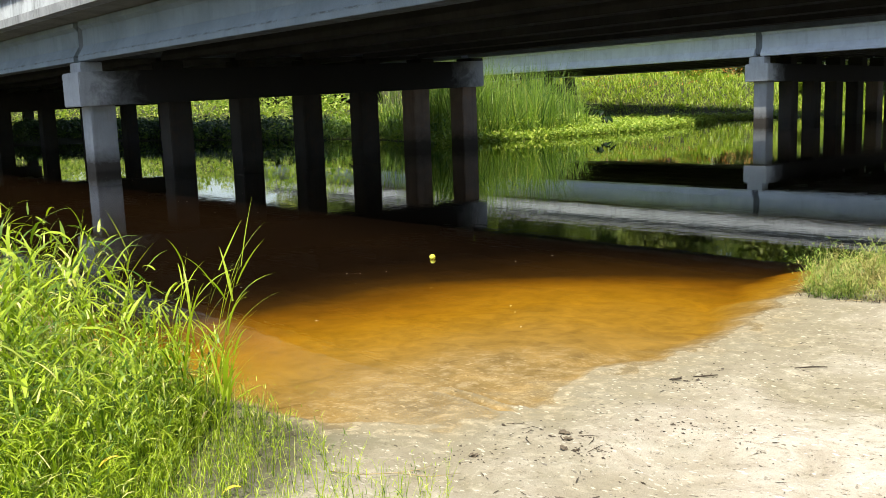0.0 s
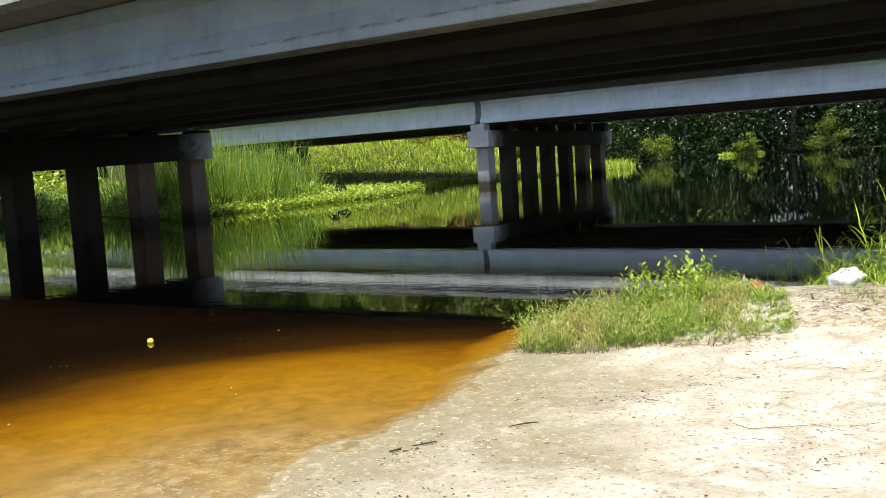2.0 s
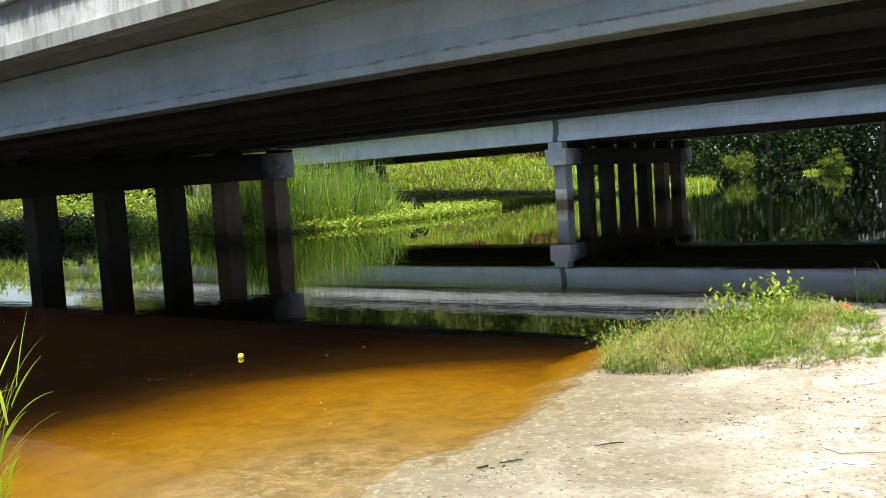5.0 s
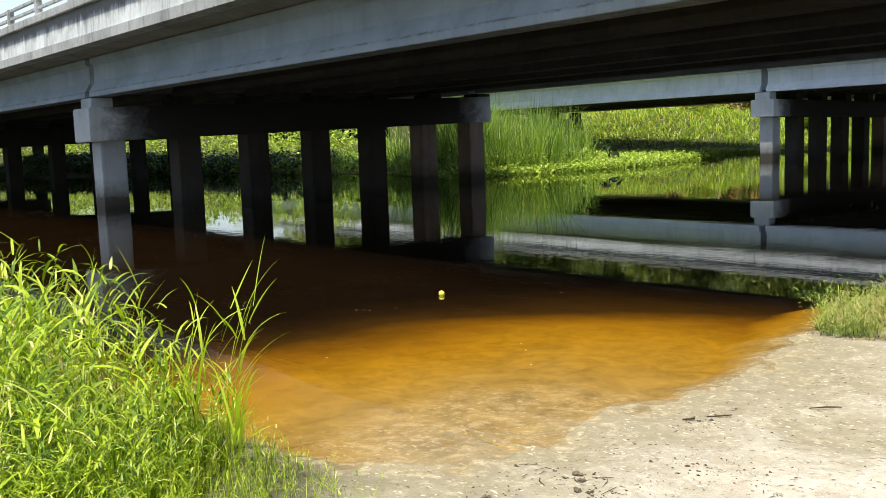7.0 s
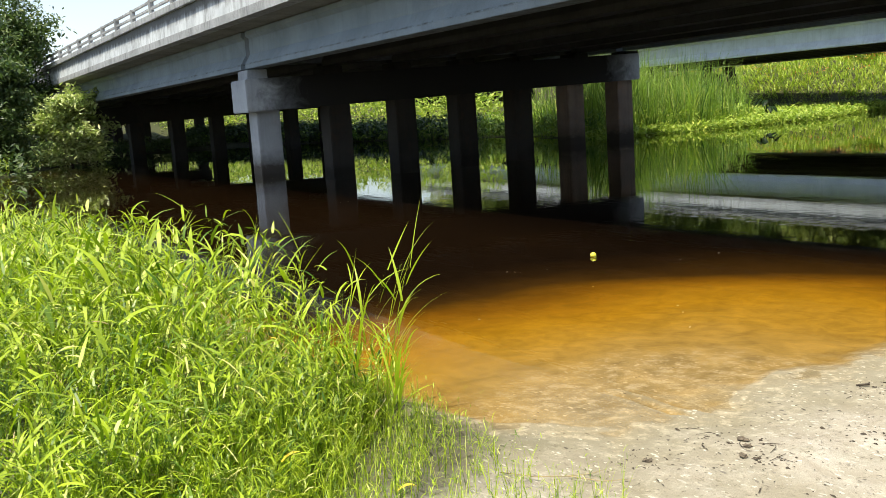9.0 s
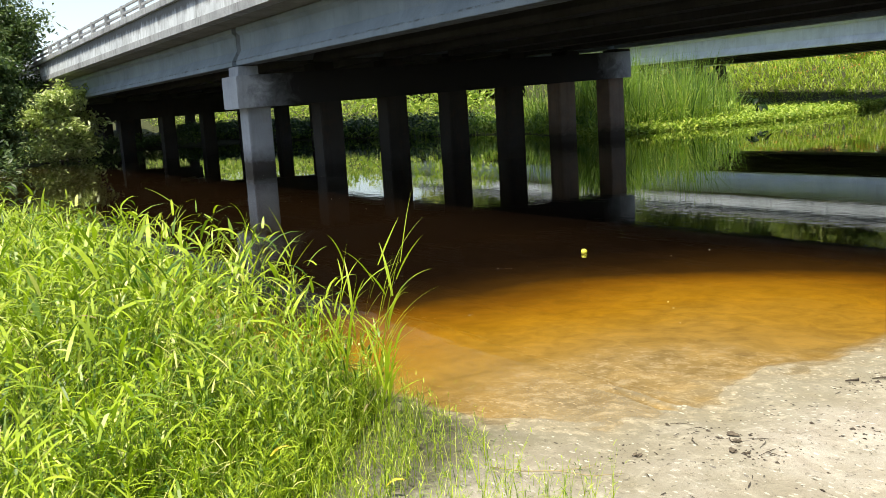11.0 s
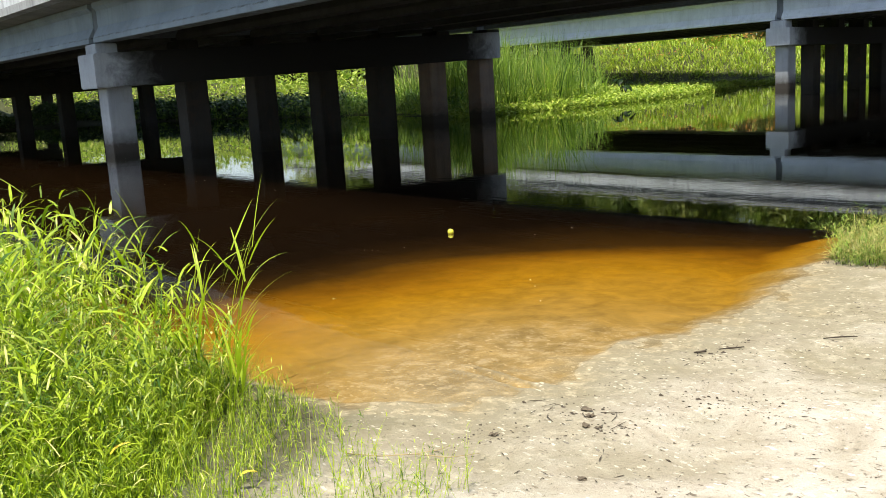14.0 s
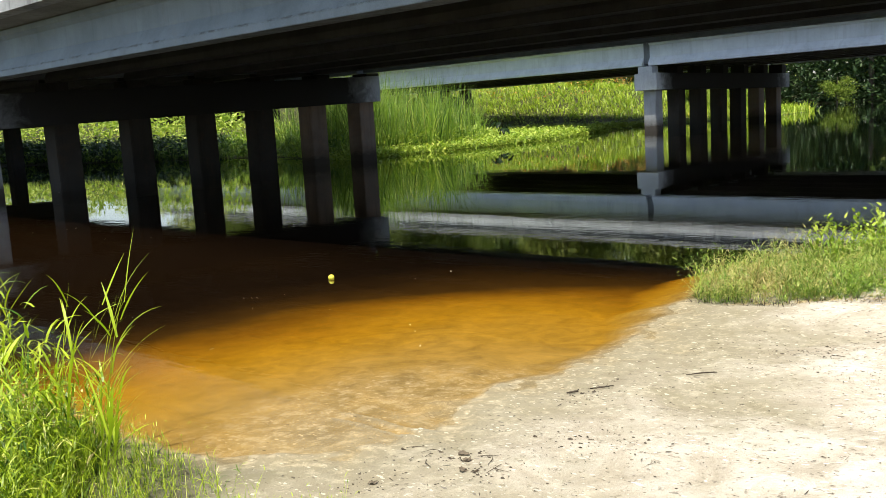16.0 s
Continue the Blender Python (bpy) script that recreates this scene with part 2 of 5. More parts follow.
def ground_material():
    """Pale sand, damp near the water line; under water the bed's colour stands in for light lost in the tannin water,
    browner with depth.
    """
    m, t, b = material("sandy ground", 0.9, specular=0.25)
    geo = t.nodes.new("ShaderNodeNewGeometry")
    sep = t.nodes.new("ShaderNodeSeparateXYZ")
    t.links.new(geo.outputs["Position"], sep.inputs[0])
    co = geo.outputs["Position"]
    z = sep.outputs[2]
    broad = noise_tex(t, co, 0.55, 6, 0.6, 0.4)
    mid = noise_tex(t, co, 3.1, 6, 0.65, 0.8)
    fine = noise_tex(t, co, 60, 3, 0.7)
    grain = noise_tex(t, co, 320, 2, 0.6)
    crust = noise_tex(t, co, 11, 10, 0.78, 0.25)
    speck = noise_tex(t, co, 26, 6, 0.75, 0.3)

    def flecks(scale, size, share, turn):
        """Small flat chips: 1 on a share of scattered cells."""
        mp = t.nodes.new("ShaderNodeMapping")
        mp.inputs["Rotation"].default_value = (0, 0, turn)
        mp.inputs["Scale"].default_value = (1.0, 2.1, 0.0)
        t.links.new(co, mp.inputs[0])
        warp = t.nodes.new("ShaderNodeTexNoise")
        warp.inputs["Scale"].default_value = scale * 0.9
        t.links.new(mp.outputs[0], warp.inputs["Vector"])
        shifted = mix(t, 0.06, mp.outputs[0], warp.outputs["Color"], "ADD")
        vo = node(t, "TexVoronoi", Scale=scale)
        t.links.new(shifted, vo.inputs["Vector"])
        pick = t.nodes.new("ShaderNodeSeparateColor")
        t.links.new(vo.outputs["Color"], pick.inputs[0])
        chosen = math_node(t, "LESS_THAN", pick.outputs[0], share)
        near_mid = math_node(t, "LESS_THAN", vo.outputs["Distance"], math_node(t, "ADD", math_node(t, "MULTIPLY", pick.outputs[1], size), 0.05))
        return math_node(t, "MULTIPLY", chosen, near_mid)

    sand = ramp(t, mid, (0.34, (0.36, 0.32, 0.25)), (0.47, (0.50, 0.455, 0.38)), (0.60, (0.65, 0.62, 0.555)))
    sand = mix(t, ramp(t, crust, (0.34, grey(0.7)), (0.47, grey(0))), sand, (0.35, 0.305, 0.24))
    sand = mix(t, ramp(t, broad, (0.40, grey(0.55)), (0.56, grey(0))), sand, (0.40, 0.355, 0.28))
    sand = mix(t, ramp(t, speck, (0.36, grey(0.85)), (0.43, grey(0))), sand, (0.17, 0.145, 0.11))
    sand = mix(t, math_node(t, "MULTIPLY", flecks(21, 0.34, 0.34, 0.5), 0.8), sand, (0.80, 0.78, 0.72))
    sand = mix(t, math_node(t, "MULTIPLY", flecks(16, 0.26, 0.22, 0.9), 0.9), sand, (0.15, 0.125, 0.095))
    sand = mix(t, 0.4, sand, ramp(t, grain, (0.3, grey(0.2)), (0.7, grey(0.8))), "OVERLAY")
    # damp strip, with a ragged upper edge
    level = math_node(t, "ADD", z, math_node(t, "MULTIPLY", math_node(t, "SUBTRACT", broad, 0.5), -0.16))
    level = math_node(t, "ADD", level, math_node(t, "MULTIPLY", math_node(t, "SUBTRACT", mid, 0.5), -0.11))
    damp = ramp(t, math_node(t, "MULTIPLY", level, 5.0), (0.04, grey(1)), (0.18, grey(0.75)), (0.40, grey(0)))
    wet = mix(t, ramp(t, crust, (0.50, grey(0)), (0.64, grey(0.75))), (0.265, 0.235, 0.158), (0.48, 0.43, 0.315))
    wet = mix(t, ramp(t, mid, (0.36, grey(0.5)), (0.5, grey(0))), wet, (0.225, 0.195, 0.13))
    wet = mix(t, ramp(t, speck, (0.33, grey(0.8)), (0.40, grey(0))), wet, (0.13, 0.11, 0.085))
    wet = mix(t, math_node(t, "MULTIPLY", flecks(23, 0.34, 0.32, 0.3), 0.8), wet, (0.66, 0.61, 0.48))
    wet = mix(t, math_node(t, "MULTIPLY", flecks(17, 0.24, 0.20, 1.1), 0.9), wet, (0.09, 0.075, 0.055))
    rim = math_node(t, "ADD", z, math_node(t, "MULTIPLY", math_node(t, "SUBTRACT", crust, 0.5), -0.05))
    damp = math_node(t, "MAXIMUM", damp, ramp(t, math_node(t, "MULTIPLY", rim, 10.0), (0.15, grey(1)), (0.75, grey(0))))
    sand = mix(t, damp, sand, wet)
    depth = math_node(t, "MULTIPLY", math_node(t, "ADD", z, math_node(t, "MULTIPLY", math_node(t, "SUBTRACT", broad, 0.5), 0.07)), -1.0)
    # colour by depth replaces the tea water's absorption of light
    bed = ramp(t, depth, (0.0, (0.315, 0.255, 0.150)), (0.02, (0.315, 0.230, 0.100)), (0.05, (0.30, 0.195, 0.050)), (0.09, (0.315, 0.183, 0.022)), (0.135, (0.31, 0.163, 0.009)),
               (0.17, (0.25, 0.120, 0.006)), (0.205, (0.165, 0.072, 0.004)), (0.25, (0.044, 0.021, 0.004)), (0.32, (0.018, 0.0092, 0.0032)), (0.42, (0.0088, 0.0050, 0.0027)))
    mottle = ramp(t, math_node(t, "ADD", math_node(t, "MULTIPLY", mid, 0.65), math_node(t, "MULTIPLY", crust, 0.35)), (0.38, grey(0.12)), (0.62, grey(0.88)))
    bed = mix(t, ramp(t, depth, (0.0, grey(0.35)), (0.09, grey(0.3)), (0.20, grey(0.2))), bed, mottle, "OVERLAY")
    shallow = ramp(t, depth, (0.0, grey(1)), (0.055, grey(0)))
    silt = math_node(t, "MULTIPLY", ramp(t, crust, (0.5, grey(0)), (0.60, grey(0.8))), shallow)
    bed = mix(t, silt, bed, (0.50, 0.42, 0.27))
    bed = mix(t, math_node(t, "MULTIPLY", flecks(18, 0.32, 0.40, 0.7), math_node(t, "MULTIPLY", shallow, 0.8)), bed, (0.62, 0.50, 0.31))
    bed = mix(t, math_node(t, "MULTIPLY", flecks(15, 0.2, 0.14, 0.2), math_node(t, "MULTIPLY", shallow, 0.8)), bed, (0.09, 0.065, 0.035))
    murk_shade = t.nodes.new("ShaderNodeAttribute")
    murk_shade.attribute_name = "murk_shade"
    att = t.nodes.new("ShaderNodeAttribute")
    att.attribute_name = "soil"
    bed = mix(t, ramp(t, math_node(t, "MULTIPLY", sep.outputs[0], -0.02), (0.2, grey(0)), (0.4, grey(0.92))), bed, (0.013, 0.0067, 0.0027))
    # deep murk and the bridge's shade go into the bed colour
    bed = mix(t, murk_shade.outputs["Fac"], bed, (0.0016, 0.0012, 0.001))
    under = ramp(t, math_node(t, "ADD", math_node(t, "MULTIPLY", rim, -22.0), 0.5), (0.15, grey(0)), (0.85, grey(1)))
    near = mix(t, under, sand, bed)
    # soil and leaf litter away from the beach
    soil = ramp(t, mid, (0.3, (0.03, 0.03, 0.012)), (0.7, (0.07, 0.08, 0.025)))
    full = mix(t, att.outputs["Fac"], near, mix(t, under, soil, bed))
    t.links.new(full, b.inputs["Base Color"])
    # a flooded bed has no gloss of its own
    t.links.new(math_node(t, "MULTIPLY", math_node(t, "SUBTRACT", 1.0, under), 0.25), b.inputs["Specular IOR Level"])
    bump(t, b, math_node(t, "ADD", math_node(t, "ADD", math_node(t, "MULTIPLY", mid, 2.0), fine), math_node(t, "MULTIPLY", math_node(t, "ADD", crust, speck), 1.2)), 0.6, 0.022)
    return m


def water_material():
    m = bpy.data.materials.new("still tea coloured water")
    m.use_nodes = True
    t = m.node_tree
    t.nodes.remove(t.nodes["Principled BSDF"])
    co = t.nodes.new("ShaderNodeNewGeometry").outputs["Position"]
    mp = t.nodes.new("ShaderNodeMapping")
    mp.inputs["Scale"].default_value = (0.45, 1.6, 1.0)
    mp.inputs["Rotation"].default_value = (0, 0, radians(-35))
    t.links.new(co, mp.inputs[0])
    swell = noise_tex(t, mp.outputs[0], 0.8, 2, 0.5)
    ripple = noise_tex(t, mp.outputs[0], 5.5, 2, 0.5)
    patch = ramp(t, noise_tex(t, co, 0.09, 2), (0.45, grey(0.15)), (0.62, grey(1)))
    h = math_node(t, "ADD", math_node(t, "MULTIPLY", swell, 0.6), math_node(t, "MULTIPLY", math_node(t, "MULTIPLY", ripple, 0.75), patch))
    n = node(t, "Bump", Strength=0.045, Distance=0.03)
    t.links.new(h, n.inputs["Height"])
    gl = node(t, "BsdfGlossy", Roughness=0.006)
    gl.inputs[0].default_value = (0.93, 0.94, 0.93, 1)
    t.links.new(n.outputs[0], gl.inputs["Normal"])
    tr = t.nodes.new("ShaderNodeBsdfTransparent")
    tr.inputs[0].default_value = (0.98, 0.97, 0.95, 1)
    fr = node(t, "Fresnel", IOR=1.33)
    t.links.new(n.outputs[0], fr.inputs["Normal"])
    mx = t.nodes.new("ShaderNodeMixShader")
    t.links.new(fr.outputs[0], mx.inputs[0])
    t.links.new(tr.outputs[0], mx.inputs[1])
    t.links.new(gl.outputs[0], mx.inputs[2])
    t.links.new(mx.outputs[0], t.nodes["Material Output"].inputs[0])
    return m


GROUND, WATER = ground_material(), water_material()


# ---- mesh helpers ----
def link_mesh(name, mesh, mat, parent=None, label="", smooth=False):
    ob = new(name, mesh)
    if mat:
        mesh.materials.append(mat)
    if smooth:
        mesh.shade_smooth()
    if parent:
        ob.parent = parent
    if label:
        ob["label"] = label
    return ob


def part(name, bm, mat, parent=None, label="", smooth=False):
    mesh = bpy.data.meshes.new(name)
    bm.to_mesh(mesh)
    bm.free()
    return link_mesh(name, mesh, mat, parent, label, smooth)


def raw(name, verts, faces, mat, parent=None, label="", smooth=False):
    mesh = bpy.data.meshes.new(name)
    mesh.from_pydata(np.asarray(verts).tolist(), [], np.asarray(faces).tolist() if isinstance(faces, np.ndarray) else faces)
    return link_mesh(name, mesh, mat, parent, label, smooth)


def thing(name, label, category, group="", kind="", at=(0, 0, 0)):
    ob = new(name)
    ob.location = at
    return tagged(ob, label, category, group, kind)


def box(x0, x1, y0, y1, z0, z1, bevel=0.0):
    own = bmesh.new()
    bmesh.ops.create_cube(own, size=1.0, matrix=Matrix.Translation(((x0 + x1) / 2, (y0 + y1) / 2, (z0 + z1) / 2)) @ Matrix.Diagonal((x1 - x0, y1 - y0, z1 - z0, 1)))
    if bevel:
        bmesh.ops.bevel(own, geom=own.edges[:], offset=bevel, segments=2, affect="EDGES")
    return own


def prism(profile, x0, x1, cuts=1):
    """A profile in y and z, drawn out along x."""
    bm = bmesh.new()
    rings = [[bm.verts.new((x0 + (x1 - x0) * k / cuts, y, z)) for y, z in profile] for k in range(cuts + 1)]
    n = len(profile)
    for a, b in zip(rings, rings[1:]):
        for i in range(n):
            bm.faces.new((a[i], a[(i + 1) % n], b[(i + 1) % n], b[i]))
    bm.faces.new(rings[0][::-1])
    bm.faces.new(rings[-1])
    bmesh.ops.recalc_face_normals(bm, faces=bm.faces[:])
    return bm


# ---- the ground: one sheet with the river bed in it ----
SHORE = [(-66, 13), (-62, 10.5), (-55, 8.9), (-50, 6.8), (-46, 5.4), (-42, 3.0), (-25, 1.7), (-14, 1.7), (-9, 2.0), (-6, 2.05), (-5.2, 2.2), (-4.6, 2.38), (-4.16, 2.61), (-3.79, 2.86), (-3.64, 3.19),
         (-3.6, 3.5), (-3.6, 3.9), (-3.62, 4.43), (-3.5, 4.8), (-3.55, 5.4), (-3.85, 6.4), (-4.0, 7.2), (-4.25, 8.1), (-4.2, 8.9),
         (-3.7, 9.6), (-3.0, 10.0), (-2.4, 10.3), (-1.7, 11.0), (-1.2, 12.2), (-1.1, 15), (-1.6, 20), (-3, 30), (-3, 45), (-4, 65), (-4, 85),
         (2, 110), (20, 124), (70, 136), (70, 150), (0, 131), (-13, 129), (-26, 128), (-35, 122), (-60, 122), (-75, 118),
         (-62, 100), (-44, 91), (-34, 83), (-31.8, 76), (-31.2, 68), (-31.8, 62), (-33, 57), (-34.4, 51), (-33.8, 46), (-31.6, 42), (-30.9, 39), (-30.4, 33.9), (-30.6, 31), (-30.9, 28.7), (-31.1, 25.9),
         (-33.9, 26.2), (-38.8, 27.3), (-42, 27.3), (-56, 25), (-64, 20)]


def shore_distance(px, py):
    """Metres to the water line: above 0 on land, below 0 in the river."""
    best = np.full(px.shape, 1e9)
    inside = np.zeros(px.shape, bool)
    for (ax, ay), (bx, by) in zip(SHORE, SHORE[1:] + SHORE[:1]):
        dx, dy = bx - ax, by - ay
        k = np.clip(((px - ax) * dx + (py - ay) * dy) / (dx * dx + dy * dy), 0, 1)
        best = np.minimum(best, np.hypot(px - ax - k * dx, py - ay - k * dy))
        cross = (ay > py) != (by > py)
        inside ^= cross & (px < dx * (py - ay) / (dy if dy else 1e-9) + ax)
    return np.where(inside, -best, best)


def wobble(x, y, f, seed=0.0):
    """A smooth uneven field between about -1 and 1."""
    return (np.sin(f * x + 1.7 * seed + 1.3 * np.sin(0.7 * f * y + seed)) + np.sin(1.31 * f * y + 2.1 * seed + 1.1 * np.sin(0.9 * f * x - seed))) / 2


def height(x, y):
    x, y = np.asarray(x, float), np.asarray(y, float)
    d = shore_distance(x, y) + 0.10 * wobble(x, y, 2.1, 1.0) + 0.05 * wobble(x, y, 5.3, 2.0)
    near = y < 22
    # level ground below the second bridge, then a steeper slope behind it
    shelf_free = np.where(y < 44, np.clip((44 - y) / 4, 0, 1) * np.where(x < -44, np.clip((y - 31) / 8, 0, 1), 1.0), 2.6 * np.clip((y - 65) / 9, 0, 1) * np.clip((112 - y) / 8, 0, 1))
    land = np.where(near, 0.05 * d, np.where(x < -20, shelf_free * 0.12 * np.maximum(d - 3, 0) + np.where((y > 43) & (y < 100), 0.008, 0.02) * np.minimum(d, 30), 0.02 * d))
    cap = np.where(near, 0.55, np.where(x < -20, 6.5, 0.8))
    land = cap * (1 - np.exp(-np.maximum(land, 0) / cap))
    land = land + np.where((x < -63) & (d > 0), np.minimum(0.14 * np.maximum(-112 - x, 0), 3.2), 0)
    land = land + np.where(d > 0, np.minimum(d, 1.0), 0) * (0.018 * wobble(x, y, 2.9, 3.0) + 0.010 * wobble(x, y, 8.7, 4.0) + 0.005 * wobble(x, y, 19.0, 5.0))
    # the beach climbs to a low bank by the path, raised to fit the camera's view
    step = lambda v: np.clip(v, 0, 1) ** 2 * (3 - 2 * np.clip(v, 0, 1))  # noqa: E731
    land = land + np.where(near, 0.25, 0) * step((y - 6.9) / 1.7) * step((x + 3.7) / 1.3) * step(d / 0.9)
    # a sandy shelf in front of the beach; the bed beyond stays shallow to fit the camera's low view
    e = np.abs(d)
    a, b = np.maximum((-x - 3.4) / 4.3, 0), np.maximum((y - 3.6) / 4.8, 0)
    q = (a ** 3 + b ** 3) ** (1 / 3)
    shelf = 0.222 * q ** 1.35 + 0.004
    bed = -np.minimum(0.22 * e + 0.03 * e * e, np.minimum(shelf, 0.42)) + 0.012 * wobble(x, y, 1.7, 6.0) * np.minimum(e, 1)
    z = np.where(d > 0, land, bed)
    # low crusts and hollows along the water line, and the ruts of something dragged up the beach
    shore = np.exp(-(d / 0.45) ** 2) * (y < 12)
    z = z + shore * (0.006 * wobble(x, y, 6.1, 7.0) + 0.005 * wobble(x, y, 13.0, 8.0) + 0.003 * wobble(x, y, 31.0, 9.0))
    along = np.clip((x + 4.25) / 0.1, 0, 1) * np.clip((-3.42 - x) / 0.1, 0, 1)
    for yc in (3.36, 3.47):
        c = y - yc - 0.012 * np.sin(9 * x) - 0.03 * (x + 3.8)
        z = z + along * (0.013 * np.exp(-(c / 0.022) ** 2) - 0.008 * np.exp(-((c - 0.05) / 0.022) ** 2))
    return z


def ticks(a, b, step, reach, grow=1.16):
    mid = list(np.arange(a, b + 1e-6, step))
    for side in (-1, 1):
        s, p = step, (a if side < 0 else b)
        while abs(p) < reach:
            s *= grow
            p += side * s
            mid.append(p)
    return np.array(sorted(mid))


gx, gy = ticks(-6.0, 0.5, 0.025, 1500), ticks(1.4, 8.5, 0.025, 1500)
# closer lines across the far bank
gx = np.unique(np.concatenate([gx, np.arange(-70.3, -28, 1.1)]))
gy = np.unique(np.concatenate([gy, np.arange(22.3, 100, 1.1)]))
GX, GY = np.meshgrid(gx, gy, indexing="ij")
gz = height(GX, GY)
idx = np.arange(gx.size * gy.size).reshape(gx.size, gy.size)
quads = np.stack([idx[:-1, :-1], idx[1:, :-1], idx[1:, 1:], idx[:-1, 1:]], -1).reshape(-1, 4)
ground = raw("ground", np.stack([GX, GY, gz], -1).reshape(-1, 3), quads, GROUND, smooth=True)
tagged(ground, "pale sandy shore sloping into a brown river bed", "ground", kind="structure")
soil = np.clip((np.hypot(GX + 1.0, GY - 5.0) - 8.5) / 3, 0, 1) + np.clip((-GX - 5.2) / 1.0, 0, 1)
path = np.exp(-((GY - 8.75 + 0.25 * GX) / 0.5) ** 2) * np.clip((GX + 2.5) / 0.5, 0, 1) * np.clip((1.5 - GX) / 1.0, 0, 1)
inside = -GX - 2.45 - 0.75 * np.maximum(GY, 0)
soil = soil + 0.75 * np.clip((inside + 0.75 + 0.2 * wobble(GX, GY, 6.0, 17.0)) / 0.6, 0, 1) * (GY < 2.6)
soil = np.clip(soil + 0.5 * path * (0.8 + 0.5 * wobble(GX, GY, 4.0, 16.0)), 0, 1)
soil_at = ground.data.attributes.new("soil", "FLOAT", "POINT")
soil_at.data.foreach_set("value", soil.reshape(-1).astype(np.float32))
# bed painted black under and between the bridges: murky depth and soft bridge shade
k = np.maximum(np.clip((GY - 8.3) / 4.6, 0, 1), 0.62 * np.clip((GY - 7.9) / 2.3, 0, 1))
murk_shade_at = ground.data.attributes.new("murk_shade", "FLOAT", "POINT")
murk_shade_at.data.foreach_set("value", (k * k * (3 - 2 * k)).reshape(-1).astype(np.float32))
river = raw("water", [(-1400, -1400, 0), (1400, -1400, 0), (1400, 1400, 0), (-1400, 1400, 0)], [(0, 1, 2, 3)], WATER)
tagged(river, "still tea-brown tannin water mirroring the bridges", "water", kind="structure")


# ---- the two road bridges ----
def girder_profile(y, z, h):
    """An I-shaped precast beam, its bottom at z and its middle at y."""
    half = [(0.27, 0.0), (0.28, 0.015), (0.28, 0.15), (0.09, 0.46), (0.09, h - 0.24), (0.20, h - 0.14), (0.20, h)]
    return [(y + a, z + b) for a, b in half] + [(y - a, z + b) for a, b in half[::-1]]


